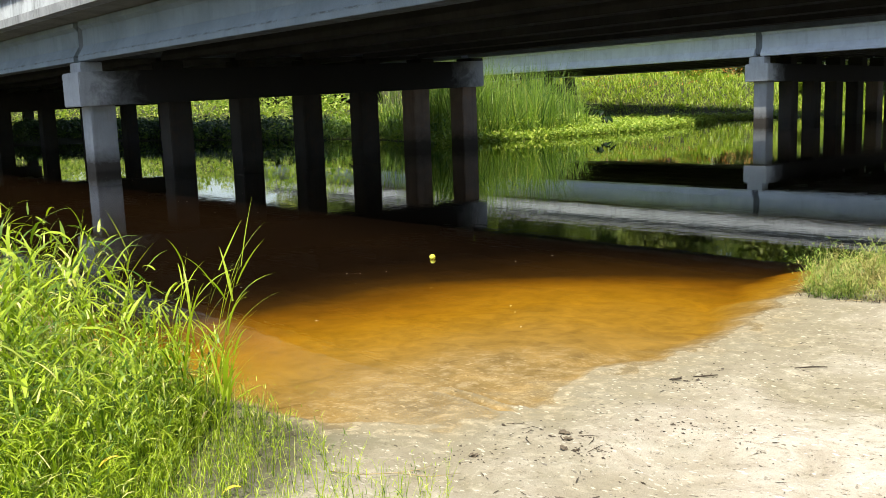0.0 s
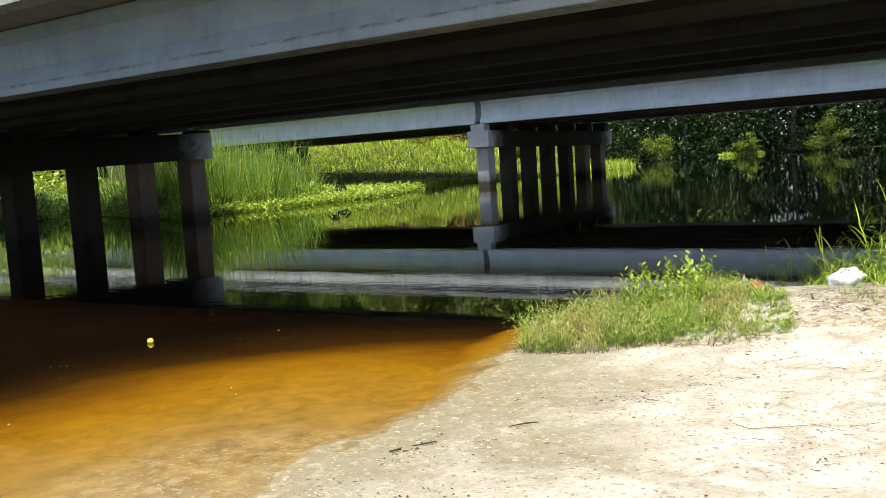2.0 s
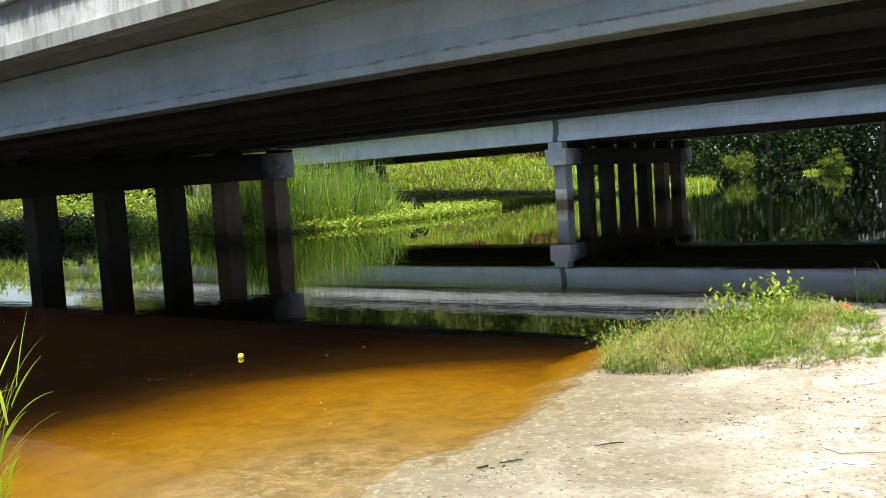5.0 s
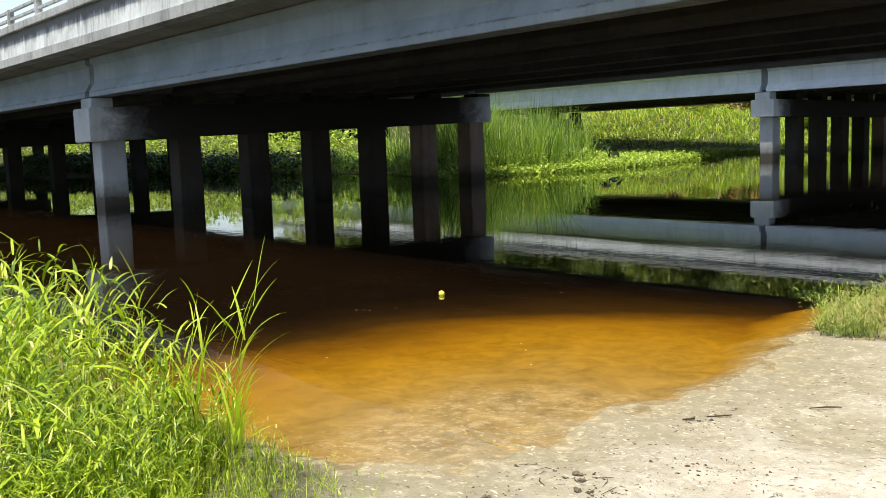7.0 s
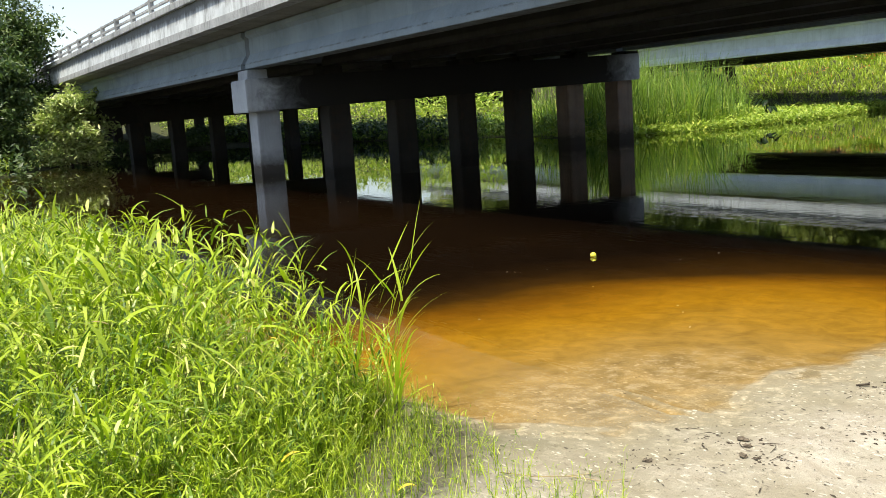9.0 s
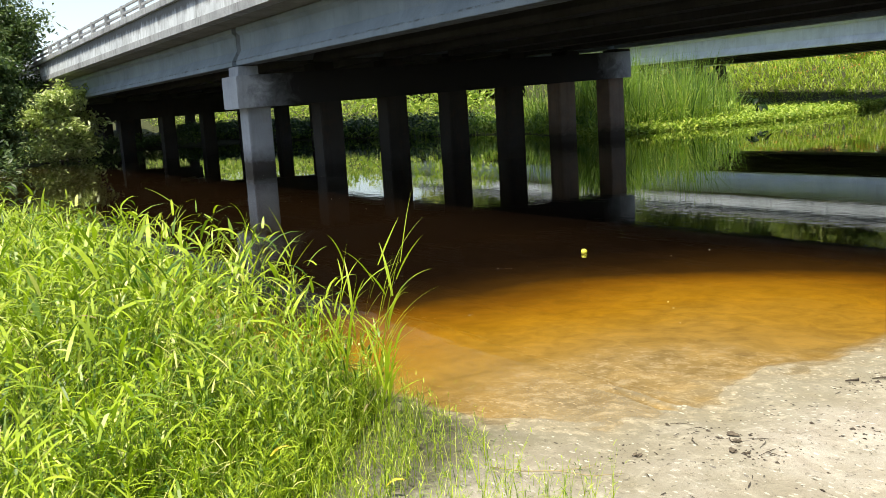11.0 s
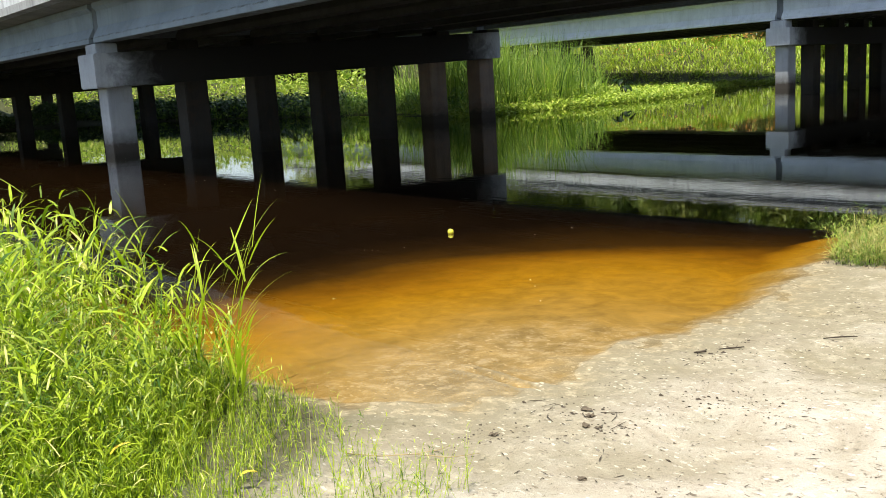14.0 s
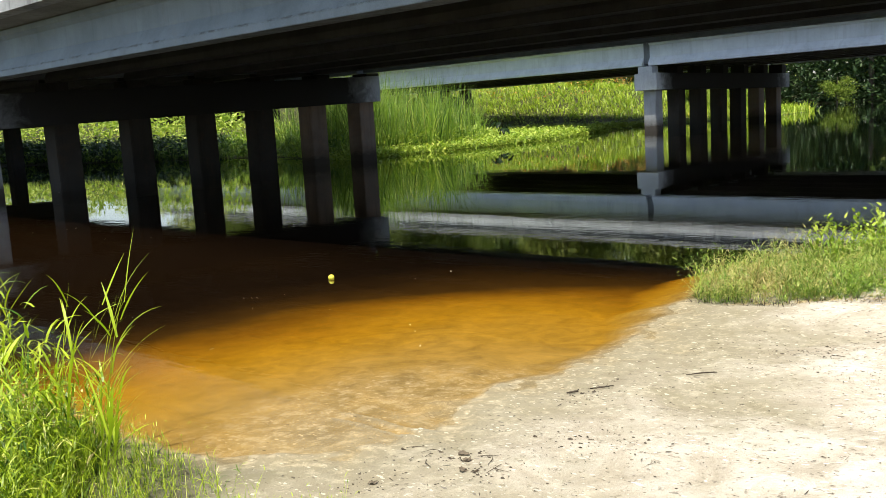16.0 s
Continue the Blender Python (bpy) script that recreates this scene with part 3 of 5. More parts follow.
def bridge(label, y0, bents, pile_y, lean, cap_z, fascia_z, h, deck_y, count, pitch, cross, with_rail, slope_cap, cap_h, over):
    """y0: outer side of the first beam's bottom; bents: places along x; cross: rise per metre of width; over: how far a cap runs past its last pile."""
    top = thing("road_bridge", label, "bridge")
    fall = lambda y: cross * (y - y0)  # noqa: E731
    for bi, bx in enumerate(bents):
        ye0, ye1 = pile_y - 0.78, pile_y + 6 * pitch + over
        lo, hi = cap_z, cap_z + slope_cap * (ye1 - ye0)
        bm = box(bx - 0.72, bx + 0.72, ye0, ye1, 0, cap_h, 0.03)
        for v in bm.verts:
            v.co.z += lo + (hi - lo) * (v.co.y - ye0) / (ye1 - ye0)
            v.co.x += math.tan(radians(lean)) * (v.co.y - ye0)
        near = abs(bx + 29) < 1
        cap = part("bent_cap", bm, CAP if near else SHADED_PILE, top, "concrete bent cap, mouldy and shade-black between pale ends")
        for i in range(7):
            y = pile_y + pitch * i
            zt = lo + (hi - lo) * (y - ye0) / (ye1 - ye0)
            x = bx + math.tan(radians(lean)) * (y - ye0)
            # inner piles and far bents take the copy with shade in its colour
            mat = SHADED_PILE if not near or 0 < i < 5 else (PALE_PILE if i == 0 else PILE)
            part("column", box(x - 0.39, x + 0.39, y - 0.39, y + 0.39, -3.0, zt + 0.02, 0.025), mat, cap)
        for i in range(count):
            y = y0 + 0.28 + i * (6 * pitch + over + 0.15) / (count - 1)
            zt = lo + (hi - lo) * (y - ye0) / (ye1 - ye0) + cap_h
            zb = fascia_z + fall(y)
            x = bx + math.tan(radians(lean)) * (y - ye0)
            part("pedestal", box(x - 0.46, x + 0.46, y - 0.33, y + 0.33, zt - 0.02, max(zb - 0.03, zt + 0.02), 0.02), CONCRETE if i == 0 and near else SHADED_PILE, cap)
    x_first, x_last = bents[0], bents[-1]
    for a, b in zip(bents, bents[1:]):
        for i in range(count):
            y = y0 + 0.28 + i * (6 * pitch + over + 0.15) / (count - 1)
            # inner beams take the colour that holds the underside's shade
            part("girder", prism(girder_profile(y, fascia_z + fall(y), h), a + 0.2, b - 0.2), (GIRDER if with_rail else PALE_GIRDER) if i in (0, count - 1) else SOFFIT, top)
        # end walls between the beams at each joint
        for x in (a, b):
            yl = y0 + 6 * pitch + over + 0.15
            bm = box(x - 0.22, x + 0.22, y0 + 0.20, yl, fascia_z + 0.1, fascia_z + h - 0.03, 0.02)
            for v in bm.verts:
                v.co.z += fall(v.co.y)
            if x == b or a == x_first:
                part("diaphragm", bm, JOINT, top, "darker cast closure between the beam ends")
    d0, d1 = deck_y
    zt = fascia_z + h
    e0, e1 = y0 + 0.45, d1 - 1.2
    part("deck_slab", prism([(e0, zt + 0.004 + fall(e0)), (e1, zt + 0.004 + fall(e1)), (e1, zt + 0.36 + fall(e1)), (e0, zt + 0.36 + fall(e0))], x_first, x_last, 8), SOFFIT, top, "deck slab with its underside's shade in the colour")
    for ya, yb, ra, rb in ((d0, e0, 0.10, 0.004), (e1, d1, 0.004, 0.10)):
        prof = [(ya, zt + ra + fall(ya)), (yb, zt + rb + fall(yb)), (yb, zt + 0.36 + fall(yb)), (ya, zt + 0.36 + fall(ya))]
        part("deck_overhang", prism(prof, x_first, x_last, 8), DECK, top, "stained concrete overhang of the deck")
    for y, s in ((d0, 1), (d1, -1)):
        zb = zt + 0.08 + fall(y)
        for a, b in zip(bents, bents[1:]):
            n = max(1, round((b - a) / 9.7))
            for k in range(n):
                xa, xb = a + (b - a) * k / n + 0.012, a + (b - a) * (k + 1) / n - 0.012
                bm = prism([(y - 0.06 * s, zb), (y - 0.06 * s, zb + 0.25), (y + 0.38 * s, zb + 0.25), (y + 0.38 * s, zb)], xa, xb)
                part("deck_edge", bm, COPING, top, "grey streaked concrete edge beam")
                bm = prism([(y - 0.01 * s, zb + 0.25), (y + 0.02 * s, zb + 1.02), (y + 0.30 * s, zb + 1.02), (y + 0.36 * s, zb + 0.25)], xa, xb)
                part("parapet", bm, PARAPET, top, "rain-streaked pale concrete parapet")
                bm = prism([(y - 0.09 * s, zb + 1.02), (y - 0.10 * s, zb + 1.04), (y - 0.10 * s, zb + 1.24), (y - 0.08 * s, zb + 1.26), (y + 0.33 * s, zb + 1.26), (y + 0.33 * s, zb + 1.02)], xa, xb)
                part("coping", bm, COPING, top, "dark weathered concrete coping")
        if with_rail:
            zr = zb + 1.26
            x = x_first + 1.2
            while x < x_last:
                part("rail_post", box(x - 0.10, x + 0.10, y + 0.08 * s - 0.09, y + 0.08 * s + 0.09, zr - 0.01, zr + 0.54, 0.015), COPING, top)
                x += 2.95
            for k in (0.22, 0.48):
                part("rail", box(x_first, x_last, y + 0.08 * s - 0.045, y + 0.08 * s + 0.045, zr + k - 0.05, zr + k + 0.05, 0.012), COPING, top)
    return top


BENTS_A = (-116.6, -87.4, -58.2, -29.05, 4.0, 33.2)
bridge("grey concrete beam bridge over the brown river", 10.05, BENTS_A, 10.60, 0.0, 1.99, 3.335, 1.17, (9.0, 27.2), 7, 2.5, 0.012, True, 0.0225, 1.02, 0.52)
BENTS_B = (-87.2, -58.0, -28.8, 4.4, 33.6)
bridge("second grey concrete beam bridge running alongside", 47.03, BENTS_B, 47.76, 1.4, 2.34, 3.70, 1.35, (46.3, 65.0), 7, 2.5, 0.0, False, -0.0135, 0.95, 0.95)


# ---- plants ----
rng = np.random.default_rng(7)


def blades(base, length, width, heading, lean, droop, seg=4, blunt=0.0, belly=0.35):
    """Strips that bend over: one row of base, length, width, heading, lean and droop for each blade."""
    n = len(base)
    s = np.linspace(0, 1, seg + 1)
    ang = lean[:, None] + droop[:, None] * s[None, :] ** 1.4
    step = length[:, None] / seg
    out = np.cumsum(np.sin(ang) * step, 1) - np.sin(ang[:, :1]) * step
    up = np.cumsum(np.cos(ang) * step, 1) - np.cos(ang[:, :1]) * step
    ch, sh = np.cos(heading)[:, None], np.sin(heading)[:, None]
    mid = np.stack([base[:, 0:1] + out * ch, base[:, 1:2] + out * sh, base[:, 2:3] + up], -1)
    prof = np.where(s < belly, 0.55 + 0.45 * s / belly, np.maximum(blunt, ((1 - s) / (1 - belly)) ** 0.8))
    twist = heading[:, None] + math.pi / 2 + 0.5 * (rng.random((n, 1)) - 0.5)
    side = np.stack([np.cos(twist) + 0 * s, np.sin(twist) + 0 * s, (rng.random((n, 1)) - 0.5) * 0.7 + 0 * s], -1)
    side *= (0.5 * width[:, None] * prof[None, :])[..., None]
    left, right = mid - side, mid + side
    verts = np.stack([left[:, :-1], right[:, :-1]], 2).reshape(n, -1, 3)
    verts = np.concatenate([verts, mid[:, -1:]], 1)
    per = 2 * seg + 1
    quad = [(2 * k, 2 * k + 1, 2 * k + 3, 2 * k + 2) for k in range(seg - 1)]
    tip = [(2 * seg - 2, 2 * seg - 1, 2 * seg)]
    off = (np.arange(n) * per)[:, None, None]
    faces = (np.array(quad)[None] + off).reshape(-1, 4).tolist() if quad else []
    faces += (np.array(tip)[None] + off).reshape(-1, 3).tolist()
    return verts.reshape(-1, 3), faces


def joined(*sets):
    verts, faces, at = [], [], 0
    for v, f in sets:
        verts.append(v)
        faces += [tuple(i + at for i in face) for face in f]
        at += len(v)
    return np.concatenate(verts), faces


def u(lo, hi, n):
    return rng.uniform(lo, hi, n)


def in_polygon(poly, n):
    """n random places inside a polygon."""
    xs, ys = [p[0] for p in poly], [p[1] for p in poly]
    got = np.zeros((0, 2))
    while len(got) < n:
        p = np.stack([u(min(xs), max(xs), 4 * n), u(min(ys), max(ys), 4 * n)], -1)
        inside = np.zeros(len(p), bool)
        for (ax, ay), (bx, by) in zip(poly, poly[1:] + poly[:1]):
            hit = (ay > p[:, 1]) != (by > p[:, 1])
            inside ^= hit & (p[:, 0] < (bx - ax) * (p[:, 1] - ay) / ((by - ay) or 1e-9) + ax)
        got = np.concatenate([got, p[inside]])
    return got[:n]


def on_ground(p, sink=0.02):
    return np.column_stack([p, np.maximum(height(p[:, 0], p[:, 1]), -0.25) - sink])


def leafy_stems(places, tall, leaves=8, leaf=(0.16, 0.36), wide=(0.013, 0.024), stem_w=0.007, tilt=0.25, off=(0.25, 0.95), sag=(0.3, 1.5)):
    """Upright stems with lance-shaped leaves that stand off and bend over, as in tall bank grasses."""
    n = len(places)
    base = on_ground(places)
    head, lean, droop = u(0, 6.28, n), u(0.0, tilt, n), u(0.05, 0.5, n)
    sets = [blades(base, tall, np.full(n, stem_w), head, lean, droop, 4, 0.4, 0.1)]
    for k in range(leaves):
        s = np.clip((k + u(0.2, 0.9, n)) / leaves * 0.85 + 0.15, 0, 0.98)
        ang = lean + droop * s ** 1.4 * 0.6
        at = base + np.stack([np.sin(ang) * np.cos(head), np.sin(ang) * np.sin(head), np.cos(ang)], -1) * (tall * s)[:, None]
        ln = u(*leaf, n) * (1.15 - 0.55 * s) * np.clip(tall / 0.8, 0.45, 1.3)
        sets.append(blades(at, ln, u(*wide, n) * np.clip(tall / 0.8, 0.5, 1.2), u(0, 6.28, n), u(*off, n), u(*sag, n), 4))
    return joined(*sets)


def tuft(places, lengths, widths=(0.004, 0.009), lean=(0.05, 0.7), droop=(0.2, 1.2), seg=3):
    n = len(places)
    return blades(on_ground(places), lengths, u(*widths, n), u(0, 6.28, n), u(*lean, n), u(*droop, n), seg)


def leaf_cloud(centres, spread, count, size, flat=0.5):
    """Folded leaves scattered round twig ends."""
    n = len(centres) * count
    c = np.repeat(np.asarray(centres, float), count, 0) + rng.normal(0, 1, (n, 3)) * np.asarray(spread)
    d = rng.normal(0, 1, (n, 3)) * np.array([1, 1, 0.6])
    d /= np.linalg.norm(d, axis=1)[:, None]
    up = rng.normal(0, 1, (n, 3)) * (1 - flat) + np.array([0, 0, 1.0])
    sd = np.cross(d, up)
    sd /= np.linalg.norm(sd, axis=1)[:, None] + 1e-9
    ln, wd = u(0.7, 1.3, n)[:, None] * size, u(0.35, 0.55, n)[:, None] * size
    sag = np.array([0, 0, -0.18]) * ln
    verts = np.stack([c - d * ln * 0.5, c + sd * wd * 0.5 + sag * 0.2, c + d * ln * 0.5 + sag, c - sd * wd * 0.5 + sag * 0.2], 1).reshape(-1, 3)
    k = (np.arange(n) * 4)[:, None]
    faces = np.concatenate([k + np.array([[0, 1, 2]]), k + np.array([[0, 2, 3]])], 0).tolist()
    return verts, faces


def limb(points, radii, sides=6):
    """A tapered, bending round limb through the points."""
    verts, faces = [], []
    pts = [Vector(p) for p in points]
    for i, (p, r) in enumerate(zip(pts, radii)):
        d = (pts[min(i + 1, len(pts) - 1)] - pts[max(i - 1, 0)]).normalized()
        a = d.orthogonal().normalized()
        b = d.cross(a)
        verts += [tuple(p + a * r * math.cos(6.2832 * k / sides) + b * r * math.sin(6.2832 * k / sides)) for k in range(sides)]
        if i:
            o = (i - 1) * sides
            faces += [(o + k, o + (k + 1) % sides, o + sides + (k + 1) % sides, o + sides + k) for k in range(sides)]
    faces.append(tuple(range(sides))[::-1])
    faces.append(tuple(range(len(verts) - sides, len(verts))))
    return np.array(verts), faces


def tree(name, label, tall, crown, low, leaf, clumps, per, leaf_mat, at, group="", trunk_r=0.16, lobes=9):
    """A trunk, forked limbs and a crown of leaf clumps round the limb ends; low: where the crown begins."""
    ob = thing(name, label, "tree" if name == "tree" else "shrub", group)
    sets, ends = [], []
    lean = Vector((rng.uniform(-0.1, 0.1), rng.uniform(-0.1, 0.1), 1))
    fork = tall * (0.35 if low > 0.2 else 0.12)
    sets.append(limb([(0, 0, -0.3), tuple(lean * fork * 0.6), tuple(lean * fork), tuple(lean * tall * 0.8)], [trunk_r * 1.3, trunk_r, trunk_r * 0.8, trunk_r * 0.25], 8))
    for k in range(lobes):
        a, z = 6.2832 * (k + rng.uniform(-0.3, 0.3)) / lobes * 2.6, rng.uniform(max(low, 0.1), 0.95) * tall
        f = (z / tall - low) / max(0.05, 1 - low)
        r = crown * rng.uniform(0.6, 1.0) * math.sqrt(max(0.12, 1 - (1.7 * f - 0.75) ** 2))
        end = Vector((math.cos(a) * r, math.sin(a) * r, z))
        start = lean * min(fork + 0.25 * (z - fork), z * 0.75)
        mid = start.lerp(end, 0.5) + Vector((0, 0, 0.08 * tall))
        sets.append(limb([tuple(start), tuple(mid), tuple(end)], [trunk_r * 0.4, trunk_r * 0.22, trunk_r * 0.06], 5))
        for j in range(clumps):
            s = rng.uniform(0.35, 1.12)
            p = start.lerp(mid, s * 2) if s < 0.5 else mid.lerp(end, s * 2 - 1)
            ends.append(tuple(p + Vector(rng.normal(0, 0.13 * crown, 3))))
    v, f = joined(*sets)
    raw("trunk", v, f, BARK, ob, "", True)
    sp = 0.13 * crown
    v, f = leaf_cloud(ends, (sp, sp, sp * 0.6), per, leaf)
    raw("crown", v, f, leaf_mat, ob)
    ob.location = at
    return ob


# bank grass beside the beach
LEFT_BANK = [(-4.75, 2.25), (-4.2, 1.8), (-3.65, 1.35), (-3.05, 0.7), (-2.6, -0.1), (-2.3, -1.0), (-7, -2.5), (-13, -2), (-13, 1.7), (-9, 2.1), (-6.2, 2.2), (-5.2, 2.4)]
RIM = [(-4.75, 2.35), (-4.2, 1.85), (-3.62, 1.4), (-3.0, 0.7), (-2.5, -0.1), (-3.6, 0.0), (-5.0, 2.0)]


def bank_rise(p):
    return np.clip((-p[:, 0] - 2.45 - 0.75 * np.maximum(p[:, 1], 0) + 0.12 * wobble(p[:, 0], p[:, 1], 7.0, 13.0)) / 1.8, 0.0, 1.0)


p = np.concatenate([in_polygon(LEFT_BANK, 2300), in_polygon(RIM, 800)])
tall = (0.27 + 0.66 * bank_rise(p)) * u(0.6, 1.14, len(p)) - 0.02 * np.maximum(-p[:, 0] - 7, 0)
v1 = leafy_stems(p, tall, 10, (0.14, 0.34), (0.009, 0.022), 0.006, 0.35, (0.25, 1.25), (0.2, 1.4))
p = in_polygon(LEFT_BANK, 360)
v3 = leafy_stems(p, (0.5 + 0.5 * bank_rise(p)) * u(0.7, 1.12, len(p)) - 0.02 * np.maximum(-p[:, 0] - 7, 0), 7, (0.22, 0.44), (0.018, 0.032), 0.009, 0.35, (0.25, 1.15), (0.4, 1.6))
q = np.concatenate([in_polygon(LEFT_BANK, 7500), in_polygon(RIM, 4500)])
v2 = tuft(q, (0.16 + 0.42 * bank_rise(q)) * u(0.6, 1.25, len(q)), (0.004, 0.010), (0.02, 0.5), (0.1, 1.3))
v, f = joined(v1, v2, v3)
tagged(raw("bank_grass", v, f, BANK_LEAF), "dense sunlit bright green bank grass with lance-shaped leaves", "grass", kind="stuff")
p = in_polygon(LEFT_BANK, 130)
v, f = leafy_stems(p, (0.4 + 0.5 * bank_rise(p)) * u(0.7, 1.05, len(p)), 3, (0.10, 0.25), (0.006, 0.012), 0.007, 0.9, (0.6, 1.5), (0.5, 1.8))
tagged(raw("dry_stems", v, f, DRY), "straw-coloured dead stems tangled in the bank grass", "dry grass", kind="stuff")
FAR_BANK = [(-13, 1.6), (-13, -2), (-40, -3), (-60, 1), (-60, 5.0), (-45, 4.6), (-42.5, 2.8), (-25, 1.6)]
p = in_polygon(FAR_BANK, 1500)
v, f = leafy_stems(p, u(0.5, 0.95, len(p)), 6, (0.25, 0.5), (0.02, 0.04), 0.012)
tagged(raw("bank_grass", v, f, BANK_LEAF), "tall green grass running along the shaded river bank", "grass", kind="stuff")
# thin new shoots and dry stalks on the sand at the edge of the clump
SHOOTS = [(-4.6, 2.4), (-3.9, 2.35), (-3.3, 2.2), (-2.75, 2.3), (-2.3, 1.6), (-2.2, 0.6), (-2.7, 0.8), (-3.3, 1.45), (-4.0, 2.0)]
BAND = [(-4.65, 2.42), (-4.1, 2.2), (-3.55, 1.85), (-3.0, 1.25), (-2.5, 0.5), (-2.8, 0.5), (-3.6, 1.3), (-4.2, 1.8)]
p, q = in_polygon(SHOOTS, 480), in_polygon(BAND, 420)
p = np.concatenate([p, q])
tall = np.concatenate([u(0.08, 0.30, 480), u(0.12, 0.36, 420)])
q = np.concatenate([in_polygon(SHOOTS, 240), in_polygon(BAND, 750)])
v, f = joined(leafy_stems(p, tall, 4, (0.08, 0.18), (0.005, 0.010), 0.0035, 0.35), tuft(q, u(0.05, 0.24, len(q)), (0.002, 0.005), (0.0, 0.5), (0.1, 0.9)))
tagged(raw("grass_shoots", v, f, BANK_LEAF), "sparse thin green shoots on damp sand", "grass", kind="stuff")


def reed(at, tall, head, leaves):
    """One tall stalk with long leaves arching over the water."""
    ob = thing("reed_stalk", "tall green reed stalk with long arching leaves", "reed", "reed stalks on the bank")
    base = np.array([[0, 0, -0.05]])
    one = np.ones(1)
    v, f = blades(base, tall * one, 0.013 * one, head * one, 0.08 * one, 0.25 * one, 5, 0.4, 0.1)
    raw("stalk", v, f, BANK_LEAF, ob)
    for k in range(leaves):
        s = 0.35 + 0.6 * k / leaves
        a = 0.08 + 0.15 * s
        at_leaf = np.array([[math.sin(a) * math.cos(head) * tall * s, math.sin(a) * math.sin(head) * tall * s, math.cos(a) * tall * s - 0.05]])
        v, f = blades(at_leaf, one * rng.uniform(0.24, 0.42), one * rng.uniform(0.010, 0.017), one * (head + rng.uniform(-0.9, 0.9) + (3.14 if k % 3 == 1 else 0)),
                      one * rng.uniform(0.15, 0.6), one * rng.uniform(0.1, 1.1), 7)
        raw("leaf", v, f, BANK_LEAF, ob)
    ob.location = at
    return ob


for x, y, tall, head, n in ((-4.45, 2.10, 1.08, 0.7, 7), (-4.62, 2.14, 0.95, 1.4, 6), (-4.9, 2.2, 1.0, 1.0, 6), (-4.25, 1.98, 0.72, 0.5, 7), (-4.05, 1.9, 0.5, 0.4, 7),
                            (-5.4, 2.3, 0.95, 2.0, 5), (-6.2, 2.2, 1.0, 1.0, 5), (-4.15, 2.0, 0.62, 0.2, 7), (-4.55, 1.95, 0.9, 0.3, 6), (-7.2, 2.3, 1.1, 2.2, 5)):
    reed((x, y, max(float(height(x, y)), -0.1)), tall, head, n)

# the turf tongue by the water
TURF_AREA = [(-3.75, 7.05), (-3.3, 7.1), (-2.75, 7.3), (-2.2, 7.45), (-1.75, 7.6), (-1.75, 7.9), (-1.95, 8.3), (-2.1, 8.8), (-2.45, 9.2), (-3.0, 9.45), (-3.6, 9.15), (-4.05, 8.6), (-4.2, 8.0), (-4.0, 7.3)]


def clumped(p, thin=0.0):
    k = wobble(p[:, 0], p[:, 1], 6.0, 14.0) + 0.6 * wobble(p[:, 0], p[:, 1], 15.0, 15.0)
    return p[k > rng.uniform(-1.6, -0.2 + thin, len(p))], k


def clump_height(p):
    return 0.8 + 0.32 * wobble(p[:, 0], p[:, 1], 6.0, 14.0) + 0.18 * wobble(p[:, 0], p[:, 1], 15.0, 15.0)


p = clumped(in_polygon(TURF_AREA, 15000))[0]
rise = np.clip((-p[:, 0] - 1.7) / 1.4, 0.25, 1.0) * np.clip((p[:, 1] - 6.7) / 1.0, 0.35, 1.0)
v1 = tuft(p, 0.23 * rise * clump_height(p) * u(0.4, 1.2, len(p)), (0.005, 0.011), (0.2, 1.3), (0.2, 1.6))
q = clumped(in_polygon(TURF_AREA, 3600), 0.3)[0]
rise = np.clip((-q[:, 0] - 1.7) / 1.6, 0.2, 1.0)
v2 = leafy_stems(q, 0.36 * rise * clump_height(q) * u(0.5, 1.2, len(q)), 7, (0.12, 0.26), (0.009, 0.018), 0.004, 0.7, (0.3, 1.3), (0.3, 1.7))
v, f = joined(v1, v2)
tagged(raw("turf", v, f, TURF), "low tangled green and straw-coloured grass at the water's edge", "grass", kind="stuff")
p = in_polygon([(-3.35, 8.2), (-2.75, 8.3), (-2.7, 8.7), (-3.35, 8.7)], 60)
v, f = leafy_stems(p, u(0.38, 0.52, len(p)), 9, (0.12, 0.2), (0.03, 0.05), 0.006, 0.4)
tagged(raw("weed_clump", v, f, MAT_LEAF), "lime-green broad-leaved weed growing out of the turf", "weed")
# dark tufts added as the shade along the front of the turf
p = in_polygon([(-3.95, 7.02), (-3.3, 6.98), (-2.75, 7.2), (-2.0, 7.4), (-2.0, 7.5), (-2.75, 7.36), (-3.3, 7.2), (-3.9, 7.2)], 700)
v, f = tuft(p, u(0.03, 0.10, len(p)), (0.004, 0.010), (0.2, 1.5), (0.0, 1.0), 2)
tagged(raw("turf_edge_shade", v, f, DARK_WOOD), "dark tufts added as the shade along the turf's edge", "litter", kind="stuff")
# tall grass beside the path
RIGHT_TALL = [(-2.35, 10.2), (-1.95, 9.75), (-1.5, 9.45), (-1.15, 9.15), (-0.8, 8.75), (0.1, 8.7), (1.05, 8.65), (2.7, 8.65), (2.7, 11.8), (-0.7, 12.0), (-1.5, 11.0)]


def clear_of_bag(p, wide=0.30):
    """Leave out what would stand on the bag or hide it from the camera."""
    c = Vector((-1.68, 9.35)).normalized()
    out, side = p[:, 0] * c.x + p[:, 1] * c.y, p[:, 0] * c.y - p[:, 1] * c.x
    return p[~((np.abs(side) < wide) & (out < 9.72))]


